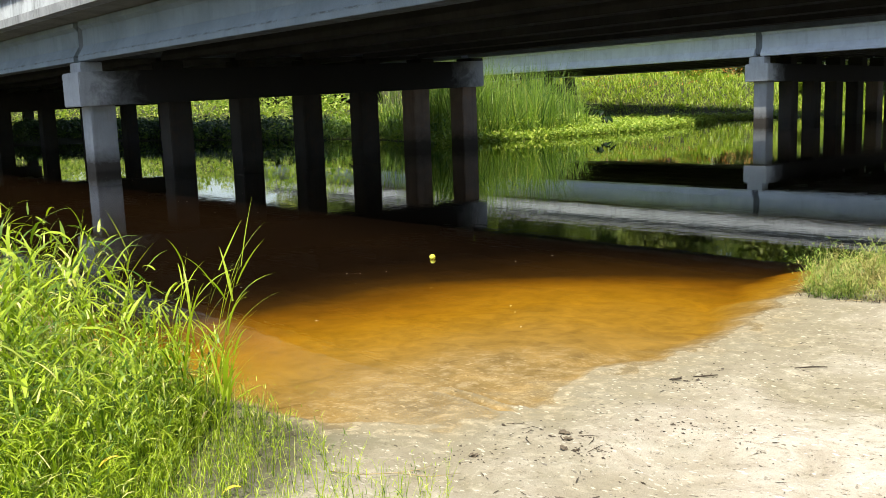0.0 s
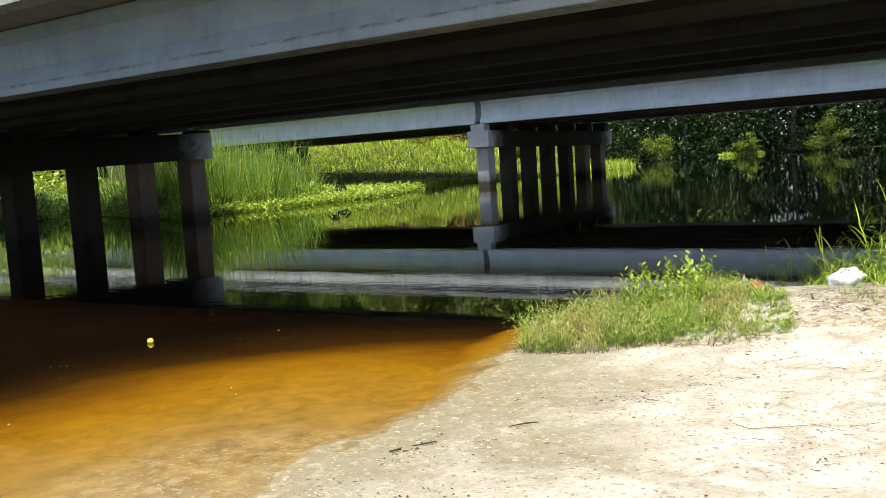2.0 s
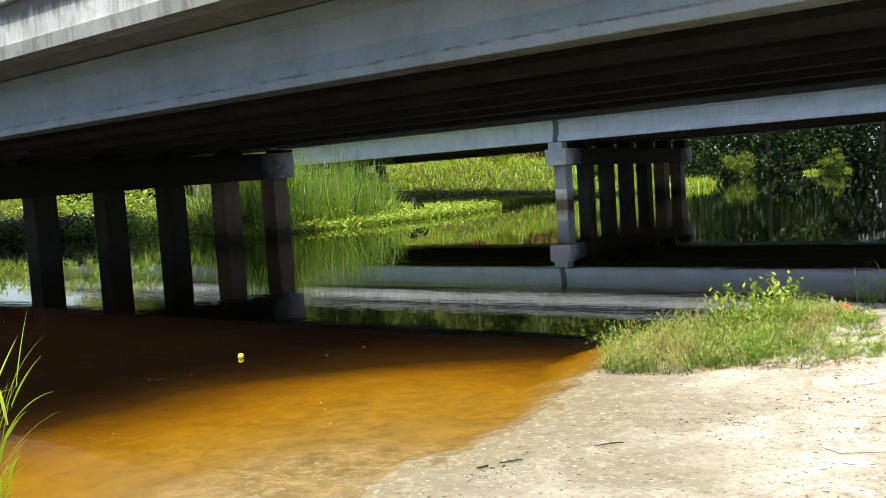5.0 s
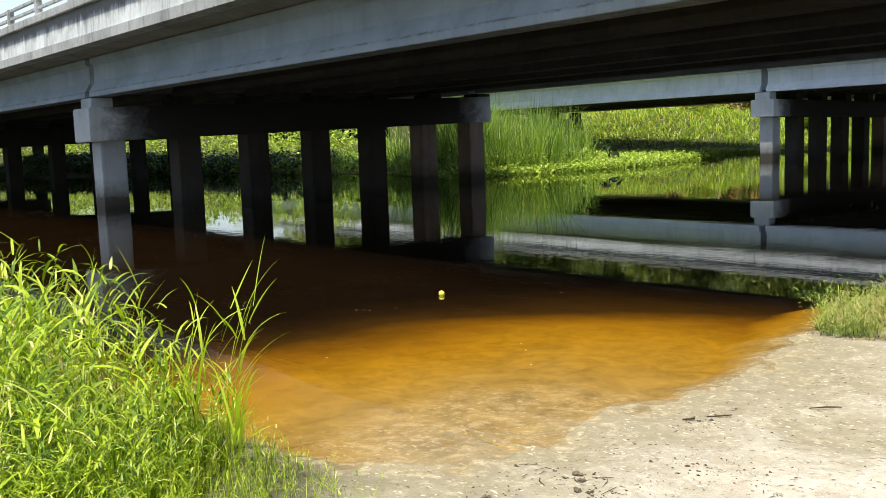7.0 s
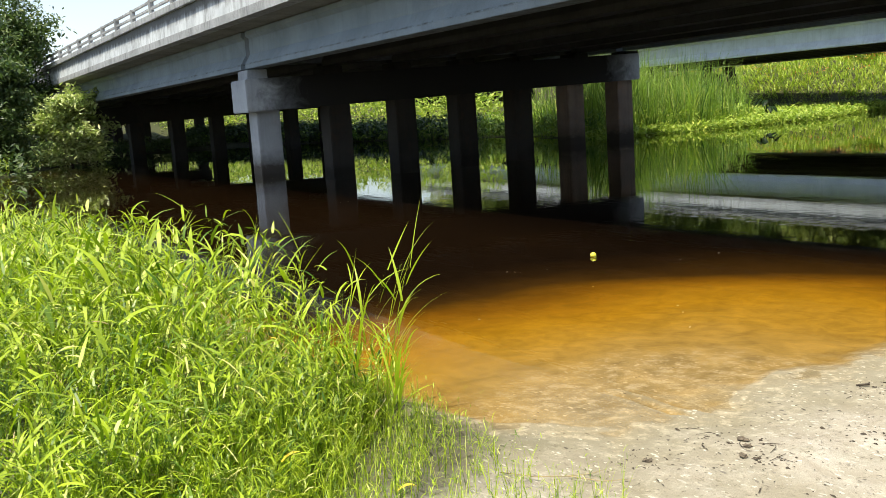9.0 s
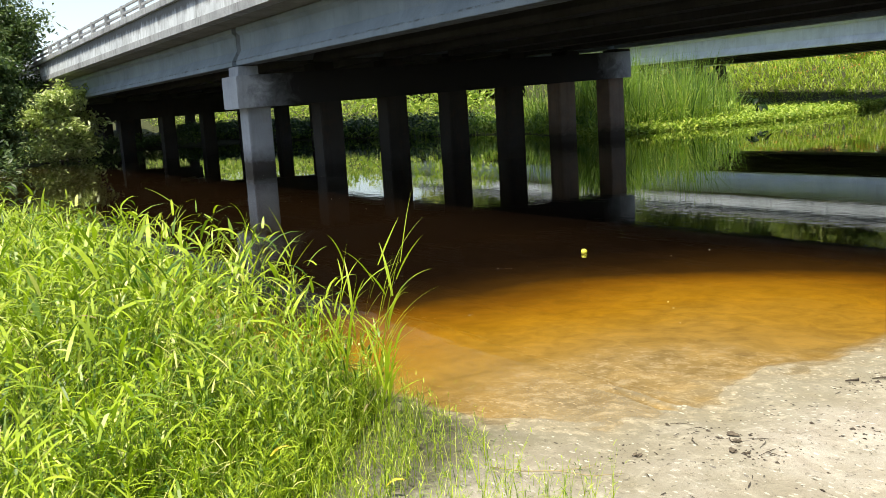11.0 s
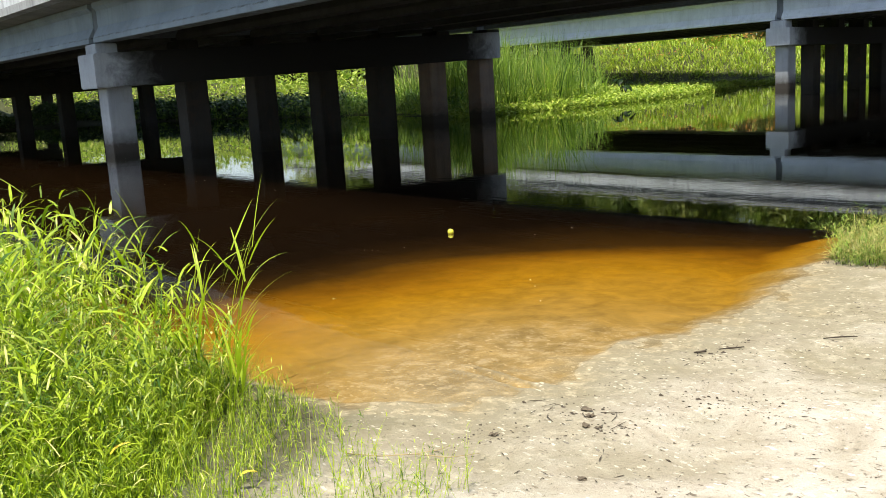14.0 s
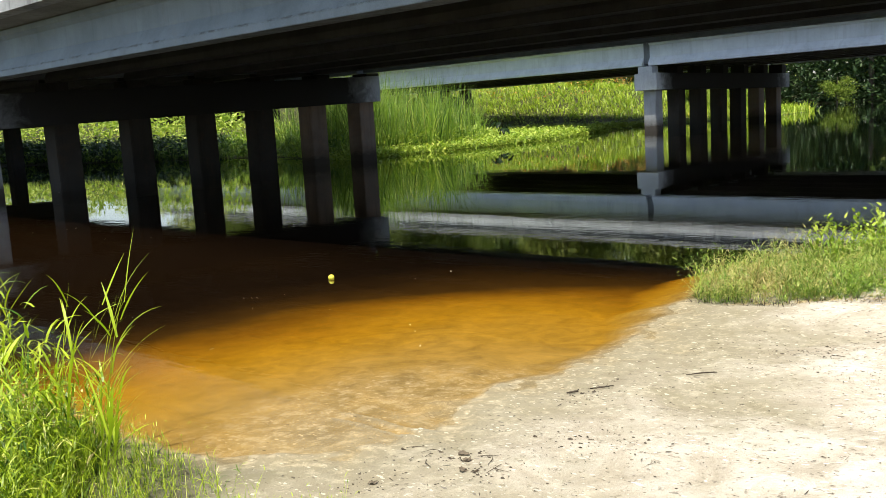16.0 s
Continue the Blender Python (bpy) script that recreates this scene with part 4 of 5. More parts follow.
p = clear_of_bag(in_polygon(RIGHT_TALL, 2300))
front = 8.75 + 0.5 * np.maximum(-p[:, 0] - 0.8, 0) + 0.2 * wobble(p[:, 0], p[:, 1], 3.0, 11.0)
tall = np.interp(p[:, 0], (-2.3, -1.9, -1.4, -0.9, 0.1, 1.0), (0.26, 0.38, 0.56, 0.78, 1.05, 1.2)) * np.clip(0.3 + 0.7 * (p[:, 1] - front) / 0.8, 0.25, 1.0) * u(0.5, 1.1, len(p))
v1 = leafy_stems(p, tall, 9, (0.20, 0.44), (0.013, 0.028), 0.006, 0.4, (0.4, 1.25), (0.2, 1.5))
q = clear_of_bag(in_polygon([(-2.5, 10.3), (-2.0, 9.55), (-1.4, 9.1), (-0.8, 8.6), (0.1, 8.5), (1.05, 8.45), (2.6, 8.45), (2.6, 10.9), (-1.2, 10.9)], 8000), 0.22)
v2 = tuft(q, u(0.07, 0.30, len(q)), (0.004, 0.010), (0.1, 0.9), (0.3, 1.6))
v, f = joined(v1, v2)
tagged(raw("bank_grass", v, f, RIGHT_LEAF), "tall arching green grass beside the sandy path", "grass", kind="stuff")
p = in_polygon([(-1.6, 11.3), (-1.0, 11.2), (-0.3, 11.8), (-0.4, 12.6), (-1.3, 12.4)], 420)
v, f = leafy_stems(p, u(0.6, 1.05, len(p)), 6, (0.15, 0.35), (0.008, 0.016), 0.006, 0.6, (0.3, 1.4), (0.2, 1.4))
tagged(raw("seeding_grass", v, f, TURF), "straw-coloured seeding grass on the bank", "grass", kind="stuff")
p = np.array([(-0.55, 7.85), (-0.45, 7.9), (-0.65, 7.95), (-1.1, 8.2), (-1.3, 8.4), (-0.25, 8.15), (-0.85, 8.35), (-1.5, 8.7)])
p = np.repeat(p, 60, 0) + rng.normal(0, 0.08, (480, 2))
v, f = tuft(p, u(0.04, 0.15, len(p)), (0.003, 0.007), (0.1, 1.1))
tagged(raw("grass_tuft", v, f, TURF), "small scattered grass tufts on dry sand", "grass", kind="stuff")
p = in_polygon([(-2.75, 10.25), (-2.2, 10.3), (-1.8, 11.0), (-2.4, 10.9)], 60)
v, f = leafy_stems(p, u(0.3, 0.65, len(p)), 5, (0.2, 0.4), (0.012, 0.02), 0.006)
tagged(raw("bank_grass", v, f, REED), "dark grass stalks standing in shallow water", "grass", kind="stuff")
for x, y, tall, head, n in ((-1.95, 9.95, 0.62, 2.6, 5), (-1.8, 9.8, 0.5, 3.3, 5), (-1.5, 9.75, 0.7, 2.9, 6), (-1.25, 9.6, 0.8, 2.4, 6), (-1.0, 9.4, 0.95, 3.4, 7), (-0.6, 9.2, 1.1, 2.0, 7)):
    reed((x, y, float(height(x, y))), tall, head, n)
RIGHT_FAR = [(-3.2, 28), (-4.2, 32), (-3.4, 45), (6, 45), (8, 28), (1, 27)]
p = in_polygon(RIGHT_FAR, 3600)
v, f = leafy_stems(p, u(0.5, 1.1, len(p)) * np.interp(p[:, 0], (-4, -1, 4), (0.5, 1.0, 1.5)), 6, (0.3, 0.6), (0.03, 0.05), 0.015)
tagged(raw("meadow_grass", v, f, FIELD), "sunlit yellow-green grass between the two bridges", "grass", kind="stuff")

# the far bank: floating leaves, cattails, meadow, flowers
MATS = [(-31.6, 25.4), (-30.3, 25.6), (-29.9, 29), (-29.5, 34), (-29.9, 38), (-30.4, 41), (-33.0, 47), (-33.8, 51), (-36, 51), (-35, 46), (-33, 39), (-32.6, 33), (-33.5, 28)]
p = in_polygon(MATS, 9000)
z = np.maximum(height(p[:, 0], p[:, 1]), 0.0) + np.abs(rng.normal(0, 0.18, len(p))) + 0.04
v, f = leaf_cloud(np.column_stack([p, z]), (0.05, 0.05, 0.03), 2, 0.20, 0.7)
tagged(raw("floating_plants", v, f, MAT_LEAF), "mat of floating bright green leaves along the far shore", "water plants", kind="stuff")
CATTAIL = [(-31.6, 27.5), (-31.2, 31), (-31.3, 35), (-32.7, 37.6), (-36.5, 39.6), (-39, 41), (-41, 30), (-38, 28.2)]
p = np.concatenate([in_polygon(CATTAIL, 3600), in_polygon([(-31.6, 27.5), (-31.2, 31), (-31.4, 33.5), (-36, 33), (-37, 28.5)], 1500)])
n = len(p)
tallness = u(1.7, 4.1, n) * np.clip(1.2 - 0.035 * np.maximum(p[:, 1] - 32, 0), 0.6, 1.2) * (0.85 + 0.28 * wobble(p[:, 0], p[:, 1], 0.9, 12.0))
v, f = blades(on_ground(p), tallness, u(0.025, 0.05, n), u(0, 6.28, n), u(0.0, 0.4, n) ** 1.3, u(0.0, 1.0, n) ** 2 * 2.2, 5, 0.0, 0.2)
tagged(raw("cattail_bed", v, f, REED), "dense bed of tall green cattail reeds", "reeds", kind="stuff")
p = in_polygon(CATTAIL + [(-46, 30), (-44, 45)], 5000)
z = height(p[:, 0], p[:, 1]) + u(0.1, 0.9, len(p))
v, f = leaf_cloud(np.column_stack([p, z]), (0.12, 0.12, 0.1), 2, 0.24, 0.5)
tagged(raw("undergrowth", v, f, MAT_LEAF), "yellow-green broad leaves growing among the reeds", "weeds", kind="stuff")
BANKSIDE = [(-43, 27.6), (-56, 25.5), (-78, 22.8), (-90, 24), (-90, 29), (-56, 29.5), (-45, 30)]
q = in_polygon(BANKSIDE, 4200)
v1 = leaf_cloud(np.column_stack([q, np.minimum(height(q[:, 0], q[:, 1]), 0.3) + u(0.0, 1.15, len(q))]), (0.2, 0.2, 0.15), 4, 0.3, 0.4)
v2 = leafy_stems(q[:1200], u(0.5, 1.15, 1200), 7, (0.3, 0.6), (0.04, 0.08), 0.02)
v, f = joined(v1, v2)
tagged(raw("undergrowth", v, f, WOOD_LEAF), "dense undergrowth lining the bank beneath the bridge, coloured as shaded", "weeds", kind="stuff")
UNDER = [(-31.3, 26.3), (-34, 26.5), (-39, 27.6), (-56, 25.4), (-78, 22.5), (-80, 30), (-38, 34), (-32, 29)]
p = in_polygon(UNDER, 2600)
v1 = leafy_stems(p, u(0.5, 1.25, len(p)) * np.where(p[:, 0] < -44, 0.55, 1.0), 7, (0.3, 0.6), (0.04, 0.08), 0.02)
q = in_polygon(UNDER, 3000)
v2 = leaf_cloud(np.column_stack([q, np.minimum(height(q[:, 0], q[:, 1]), 0.6) + u(0.1, 0.8, len(q))]), (0.2, 0.2, 0.15), 2, 0.3, 0.4)
v, f = joined(v1, v2)
tagged(raw("undergrowth", v, f, REED), "rank green undergrowth on the bank beyond the piles", "weeds", kind="stuff")
p = in_polygon([(-34.8, 46), (-33.2, 41.5), (-37, 40), (-60, 43), (-66, 64), (-60, 70), (-34, 68), (-33.6, 60), (-35, 52)], 5200)
v, f = leaf_cloud(np.column_stack([p, height(p[:, 0], p[:, 1]) + u(0.02, 0.16, len(p))]), (0.14, 0.14, 0.04), 3, 0.20, 0.7)
tagged(raw("ground_cover", v, f, MAT_LEAF), "low green creepers on the ground by the second bridge", "weeds", kind="stuff")
p = in_polygon([(-32.4, 39.5), (-33.4, 43), (-34.4, 46.8), (-40, 47.2), (-46, 43), (-38, 39.2)], 2600)
v, f = leaf_cloud(np.column_stack([p, height(p[:, 0], p[:, 1]) + u(0.05, 0.5, len(p))]), (0.10, 0.10, 0.06), 3, 0.19, 0.6)
tagged(raw("bank_weeds", v, f, MAT_LEAF), "bright green broad-leaved weeds on the far shore", "weeds", kind="stuff")
MEADOW = [(-34.6, 46), (-36, 41), (-45, 36), (-80, 34), (-130, 60), (-120, 118), (-76, 116), (-60, 99), (-43, 90.5), (-33.5, 82), (-32, 70), (-33.4, 58), (-35, 52)]
p = np.concatenate([in_polygon(MEADOW, 7000), in_polygon([(-34.6, 46), (-36, 41), (-48, 42), (-66, 60), (-66, 92), (-43, 90.5), (-33.5, 82), (-32, 70), (-33.4, 58), (-35, 52)], 8000)])
n = len(p)
tallness = u(0.35, 0.8, n) + 0.55 * np.clip(wobble(p[:, 0], p[:, 1], 0.25, 9.0), 0, 1) + 0.02 * np.maximum(p[:, 1] - 60, 0)
tallness *= np.where((p[:, 1] > 43) & (p[:, 1] < 66), 0.15, 1.0)
sets = []
for k in range(4):
    sets.append(blades(on_ground(p + rng.normal(0, 0.3, p.shape)), tallness * u(0.6, 1.1, n), u(0.05, 0.11, n), u(0, 6.28, n), u(0.05, 0.6, n), u(0.2, 1.2, n), 2))
v, f = joined(*sets)
tagged(raw("meadow_grass", v, f, FIELD), "sunlit yellow-green meadow rising behind the far shore", "grass", kind="stuff")
p = in_polygon([(-40, 70), (-52, 66), (-110, 70), (-104, 104), (-64, 97), (-46, 88)], 1500)
z = height(p[:, 0], p[:, 1]) + u(1.2, 2.2, len(p)) + 0.012 * np.maximum(p[:, 1] - 60, 0)
v, f = leaf_cloud(np.column_stack([p, z]), (0.25, 0.25, 0.12), 4, 0.20, 0.4)
tagged(raw("wild_flowers", v, f, FLOWER), "orange wild flowers scattered over the meadow", "flowers", kind="stuff")
for x, y, tall, wide in ((-40, 72, 1.7, 1.8), (-37, 76, 1.4, 1.6), (-46, 80, 2.0, 2.0), (-52, 74, 1.6, 1.8), (-43, 84, 2.2, 2.2), (-58, 84, 2.2, 2.2), (-66, 84, 1.7, 1.8), (-72, 78, 1.6, 1.8), (-84, 90, 2.2, 2.2)):
    tree("shrub", "rounded yellow-green shrub on the meadow slope", tall, wide, 0.02, 0.26, 8, 30, MAT_LEAF, (x, y, float(height(x, y))), "meadow shrubs", 0.06, 10)

# a dark taro with hanging leaves at the end of the mat
taro = thing("taro_plant", "dark broad-leaved taro plant at the water's edge", "plant")
for k in range(9):
    a, tl = 6.2832 * k / 9 + rng.uniform(-0.2, 0.2), rng.uniform(0.7, 1.25)
    tip = Vector((math.cos(a) * 0.45, math.sin(a) * 0.45, tl))
    v, f = limb([(0, 0, -0.1), tuple(tip * 0.6 + Vector((0, 0, 0.12))), tuple(tip)], [0.03, 0.022, 0.014], 5)
    raw("stalk", v, f, DARK_LEAF, taro)
    o = Vector((math.cos(a), math.sin(a), -0.9)).normalized()
    sd = o.cross(Vector((0, 0, 1))).normalized()
    pts = [tip, tip + sd * 0.16 + o * 0.02, tip + sd * 0.2 + o * 0.22, tip + o * 0.6, tip - sd * 0.2 + o * 0.22, tip - sd * 0.16 + o * 0.02, tip + o * 0.25 + Vector((0.03 * math.cos(a), 0.03 * math.sin(a), 0.03))]
    raw("leaf", [tuple(q) for q in pts], [(0, 1, 6), (1, 2, 6), (2, 3, 6), (3, 4, 6), (4, 5, 6), (5, 0, 6)], DARK_LEAF, taro)
taro.scale = (0.8, 0.8, 0.85)
taro.location = (-32.4, 38.4, 0.15)

# far woods beyond the second bridge
kinds = [tree("tree", "dense green riverside tree in the far woods", t, c, 0.42, 0.85, 13, 40, CANOPY, (x, y, 0.4), "far woods", 0.3, 20)
         for t, c, x, y in ((23, 6.5, -66, 140), (20, 6.0, -52, 138), (25, 7.0, -38, 146), (21, 6.2, -22, 144))]
lit = [tree("tree", "tall sunlit tree behind the meadow", t, c, 0.03, 0.85, 13, 40, WOOD_LEAF_LIGHT, (x, y, 0.4), "meadow edge trees", 0.3, 20)
       for t, c, x, y in ((27, 7.0, -112, 118), (30, 7.5, -92, 126))]
for k, (x, y) in enumerate(((-160, 100), (-149, 106), (-138, 100), (-128, 110), (-120, 104), (-106, 112), (-100, 122), (-86, 118), (-80, 128), (-72, 133), (-64, 130), (-56, 136), (-48, 142), (-40, 139), (-134, 116), (-116, 128), (-84, 140), (-66, 142), (-172, 112), (-30, 146))):
    copy_thing(lit[k % 2], pose(x, y, 0.3, 0, 0, 71 * k) @ Matrix.Diagonal((1.1, 1.1, 0.95 + 0.06 * (k % 5), 1)))
spots = [(-142, 96), (-128, 100), (-114, 104), (-104, 110), (-94, 116), (-120, 116), (-134, 118), (-156, 104), (-82, 142), (-74, 152), (-108, 136), (-146, 130), (-58, 152), (-150, 118), (-138, 108), (-126, 124), (-118, 112), (-110, 126), (-100, 120), (-92, 134), (-84, 124), (-130, 140), (-96, 146), (-160, 134), (-170, 118), (-86, 130), (-76, 134), (-69, 128), (-55, 139), (-45, 129), (-31, 131), (-30, 142), (-17, 140), (-18, 134), (-10, 138), (-4, 143), (3, 139), (9, 146), (16, 143), (24, 149), (-66, 146), (-44, 148), (-8, 152), (12, 158), (-100, 132), (-27, 152), (33, 152)]
for k, (x, y) in enumerate(spots):
    copy_thing(kinds[k % 4], pose(x, y, 0.35, 0, 0, 67 * k) @ Matrix.Diagonal((1.1, 1.1, 1.0 + 0.07 * (k % 5), 1)))
for x, y, t, c in ((-45.5, 118.5, 4.2, 2.3), (-34.2, 120.5, 3.2, 1.5), (-26.2, 126.5, 4.6, 2.4), (-12.5, 126, 5.5, 3.0), (-3.0, 118, 6.2, 3.6), (3.5, 106, 6.0, 3.6), (1.5, 96, 5.0, 3.0)):
    tree("shrub", "sunlit green shrub at the far water line", t, c, 0.08, 0.30, 8, 26, SHORE_SHRUB, (x, y, max(0.0, float(height(x, y)))), "far shore shrubs", 0.08, 11)
p = np.concatenate([in_polygon([(-37.5, 119.3), (-32.5, 121.5), (-32.5, 123), (-37.5, 121)], 260), in_polygon([(-13, 126), (-4, 126), (-3, 128), (-12, 129)], 320), in_polygon([(-58, 93), (-46, 108), (-56, 108)], 900)])
v, f = blades(np.column_stack([p, np.full(len(p), -0.05)]), u(0.4, 0.9, len(p)), u(0.1, 0.2, len(p)), u(0, 6.28, len(p)), u(0.1, 0.7, len(p)), u(0.2, 1, len(p)), 2)
tagged(raw("meadow_grass", v, f, MAT_LEAF), "low bright grass on the far water line", "grass", kind="stuff")

p = in_polygon([(-110, 126), (-76, 119), (-60, 122.6), (-36, 122.6), (-26, 128.6), (0, 131.6), (60, 148), (60, 158), (-110, 136)], 15000)
z = height(p[:, 0], p[:, 1]) + u(0.0, 1, len(p)) ** 1.15 * 9.0
v, f = leaf_cloud(np.column_stack([p, z]), (0.6, 0.6, 0.4), 5, 0.62, 0.4)
tagged(raw("undergrowth", v, f, WOOD_LEAF), "tangled undergrowth at the foot of the far woods, coloured as shaded", "undergrowth", kind="stuff")
p = in_polygon([(-70, 130), (-26, 137), (0, 140), (60, 156), (60, 172), (-70, 152)], 6500)
z = height(p[:, 0], p[:, 1]) + u(0.0, 1, len(p)) * 9.5
v, f = leaf_cloud(np.column_stack([p, z]), (0.7, 0.7, 0.5), 5, 0.95, 0.4)
tagged(raw("undergrowth", v, f, WOOD_LEAF), "dense leaf backdrop deep in the far woods, coloured as shaded", "undergrowth", kind="stuff")
p = in_polygon([(-46, 33.5), (-60, 31.5), (-100, 30), (-135, 30), (-135, 40), (-60, 40)], 2400)
z = height(p[:, 0], p[:, 1]) + u(0.0, 1, len(p)) * 3.2
v, f = leaf_cloud(np.column_stack([p, z]), (0.3, 0.3, 0.25), 8, 0.34, 0.4)
tagged(raw("thicket", v, f, MAT_LEAF), "sunlit green thicket behind the first bridge", "thicket", kind="stuff")

# the shrub and the tree by the far end of the first bridge
tree("shrub", "pale-leaved shrub overhanging the water by the bridge", 4.3, 2.0, 0.02, 0.30, 13, 44, BUSH_LEAF, (-53.2, 8.5, 0.0), "", 0.07, 24)
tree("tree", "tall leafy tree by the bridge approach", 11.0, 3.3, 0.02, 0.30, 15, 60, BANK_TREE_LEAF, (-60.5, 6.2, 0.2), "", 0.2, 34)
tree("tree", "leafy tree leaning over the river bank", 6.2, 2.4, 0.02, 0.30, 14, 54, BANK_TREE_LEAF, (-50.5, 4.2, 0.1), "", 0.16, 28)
p = in_polygon([(-44, 5.2), (-62, 8.2), (-66, 13), (-66, 20), (-72, 20), (-74, 4), (-44, 2)], 1200)
z = height(p[:, 0], p[:, 1]) + u(0.0, 1, len(p)) * np.where(p[:, 0] < -62, 0.6, 1.1)
v, f = leaf_cloud(np.column_stack([p, z]), (0.3, 0.3, 0.25), 8, 0.3, 0.4)
tagged(raw("undergrowth", v, f, BANK_TREE_LEAF), "undergrowth on the bank below the bridge, shade in its green", "undergrowth", kind="stuff")


# ---- small things ----
BEACH_NEAR = [(-3.3, 2.4), (-3.4, 3.6), (-3.3, 4.8), (-3.1, 6.2), (-2.4, 7.2), (-1.0, 7.2), (-0.6, 5.0), (-1.4, 2.4)]
def lump(bm, seed, amount):
    r = random.Random(seed)
    o = Vector((r.uniform(-9, 9), r.uniform(-9, 9), r.uniform(-9, 9)))
    for v in bm.verts:
        v.co *= 1 + amount * noise.noise(v.co.normalized() * 1.7 + o)
    return bm


ball = bmesh.new()
bmesh.ops.create_icosphere(ball, subdivisions=3, radius=0.034)
ob = part("ball", ball, BALL, None, "", True)
ob.location = (-7.85, 6.39, 0.018)
tagged(ob, "small bright yellow ball floating on the water", "ball")


def seat(x, y, dz=0.0):
    return (x, y, float(height(x, y)) + dz)


bag = thing("plastic_bag", "crumpled white plastic bag stuffed full, on the sand", "bag")
bm = bmesh.new()
bmesh.ops.create_icosphere(bm, subdivisions=4, radius=1.0)
for v in bm.verts:
    c = v.co
    crease = 0.22 * noise.noise(c * 1.9) + 0.10 * abs(noise.noise(c * 5.0)) + 0.04 * abs(noise.noise(c * 11.0))
    s = 1 + crease
    v.co = Vector((c.x * 0.26 * s, c.y * 0.20 * s, max(-0.10, c.z * 0.15 * s + 0.04 * c.x)))
part("sack", bm, BAG, bag, "", True)
v, f = limb([(-0.10, -0.17, 0.10), (0.0, -0.15, 0.155), (0.14, -0.10, 0.10), (0.2, -0.1, 0.02)], [0.006] * 4, 5)
raw("cord", v, f, BLACK, bag, "thin dark cord across the bag")
v, f = limb([(0.24, 0.0, 0.02), (0.30, -0.02, 0.05), (0.33, -0.03, 0.04)], [0.05, 0.03, 0.012], 7)
raw("knot", v, f, BAG, bag, "", True)
bag.scale = (0.55, 0.55, 0.64)
bag.location = seat(-1.68, 9.35, 0.06)
bag.rotation_euler = (0, 0, 0.25)

shoe = thing("sandal", "black rubber sandal lying on the sand", "sandal")
part("sole", lump(box(-0.13, 0.13, -0.045, 0.045, 0, 0.03, 0.012), 3, 0.05), BLACK, shoe)
v, f = limb([(0.02, -0.045, 0.02), (0.03, 0.0, 0.075), (0.04, 0.045, 0.02)], [0.014, 0.018, 0.014], 6)
raw("strap", v, f, BLACK, shoe)
shoe.scale = (0.7, 0.7, 0.7)
shoe.location = seat(-0.93, 8.62, 0.0)
shoe.rotation_euler = (0, 0, -0.5)

can = thing("red_wrapper", "crumpled faded red wrapper on the sand", "litter")
bm = bmesh.new()
bmesh.ops.create_icosphere(bm, subdivisions=2, radius=0.08)
for v in lump(bm, 5, 0.5).verts:
    v.co.z *= 0.6
part("foil", bm, RED, can)
can.location = seat(-2.42, 9.05, 0.03)
bottle = thing("plastic_bottle", "pale blue plastic bottle standing in grass", "bottle")
v, f = limb([(0, 0, 0), (0, 0, 0.12), (0, 0, 0.16), (0, 0, 0.18), (0, 0, 0.20)], [0.033, 0.033, 0.014, 0.013, 0.013], 12)
raw("body", v, f, PET, bottle, "", True)
v, f = limb([(0, 0, 0.2), (0, 0, 0.222)], [0.015, 0.015], 10)
raw("cap", v, f, RED, bottle)
bottle.scale = (0.75, 0.75, 0.75)
bottle.location = seat(-2.52, 9.05, 0.0)


def stick(name, label, pts, radii, mat=None, cat="stick"):
    pts = [(x, y, float(height(x, y)) + dz) for x, y, dz in pts]
    o = Vector(pts[0])
    v, f = limb([tuple(Vector(q) - o) for q in pts], radii, 6)
    ob = raw(name, v, f, mat or DARK_WOOD, None, "", True)
    ob.location = o
    return tagged(ob, label, cat)


stick("stick", "short dark wet stick on damp sand", [(-3.16, 4.53, 0.008), (-3.11, 4.57, 0.012), (-3.07, 4.65, 0.006)], [0.003, 0.006, 0.0025])
stick("stick", "short dark wet stick on damp sand", [(-3.22, 4.38, 0.01), (-3.18, 4.44, 0.013)], [0.005, 0.007])
stick("stick", "short dark stick on pale sand", [(-2.78, 5.0, 0.01), (-2.72, 5.1, 0.016), (-2.66, 5.16, 0.01)], [0.003, 0.005, 0.003])
stick("twig", "bent brown twig half sunk in pale sand", [(-1.55, 5.40, 0.0), (-1.42, 5.30, 0.010), (-1.25, 5.36, 0.012), (-1.1, 5.42, 0.01), (-0.95, 5.43, 0.0)], [0.0015, 0.0028, 0.0028, 0.002, 0.001], plain("grey brown twig", (0.22, 0.17, 0.12), 0.9, 0.3), "twig")
stick("twig", "short dark twig on pale sand", [(-0.62, 5.36, 0.008), (-0.53, 5.33, 0.01)], [0.004, 0.004], None, "twig")
stick("twig", "short dark twig on pale sand", [(-0.47, 5.42, 0.008), (-0.38, 5.38, 0.012)], [0.005, 0.003], None, "twig")
stick("dry_stalk", "pale dry stalk lying on damp sand", [(-3.40, 2.12, 0.01), (-3.27, 2.22, 0.02), (-3.22, 2.36, 0.014), (-3.08, 2.44, 0.02), (-3.03, 2.58, 0.008)], [0.0022, 0.0025, 0.0022, 0.002, 0.001], DRY, "stalk")
stick("dry_stalk", "pale dry stalk lying on damp sand", [(-3.22, 2.36, 0.014), (-3.18, 2.46, 0.02), (-3.2, 2.56, 0.008)], [0.0018, 0.0018, 0.001], DRY, "stalk")

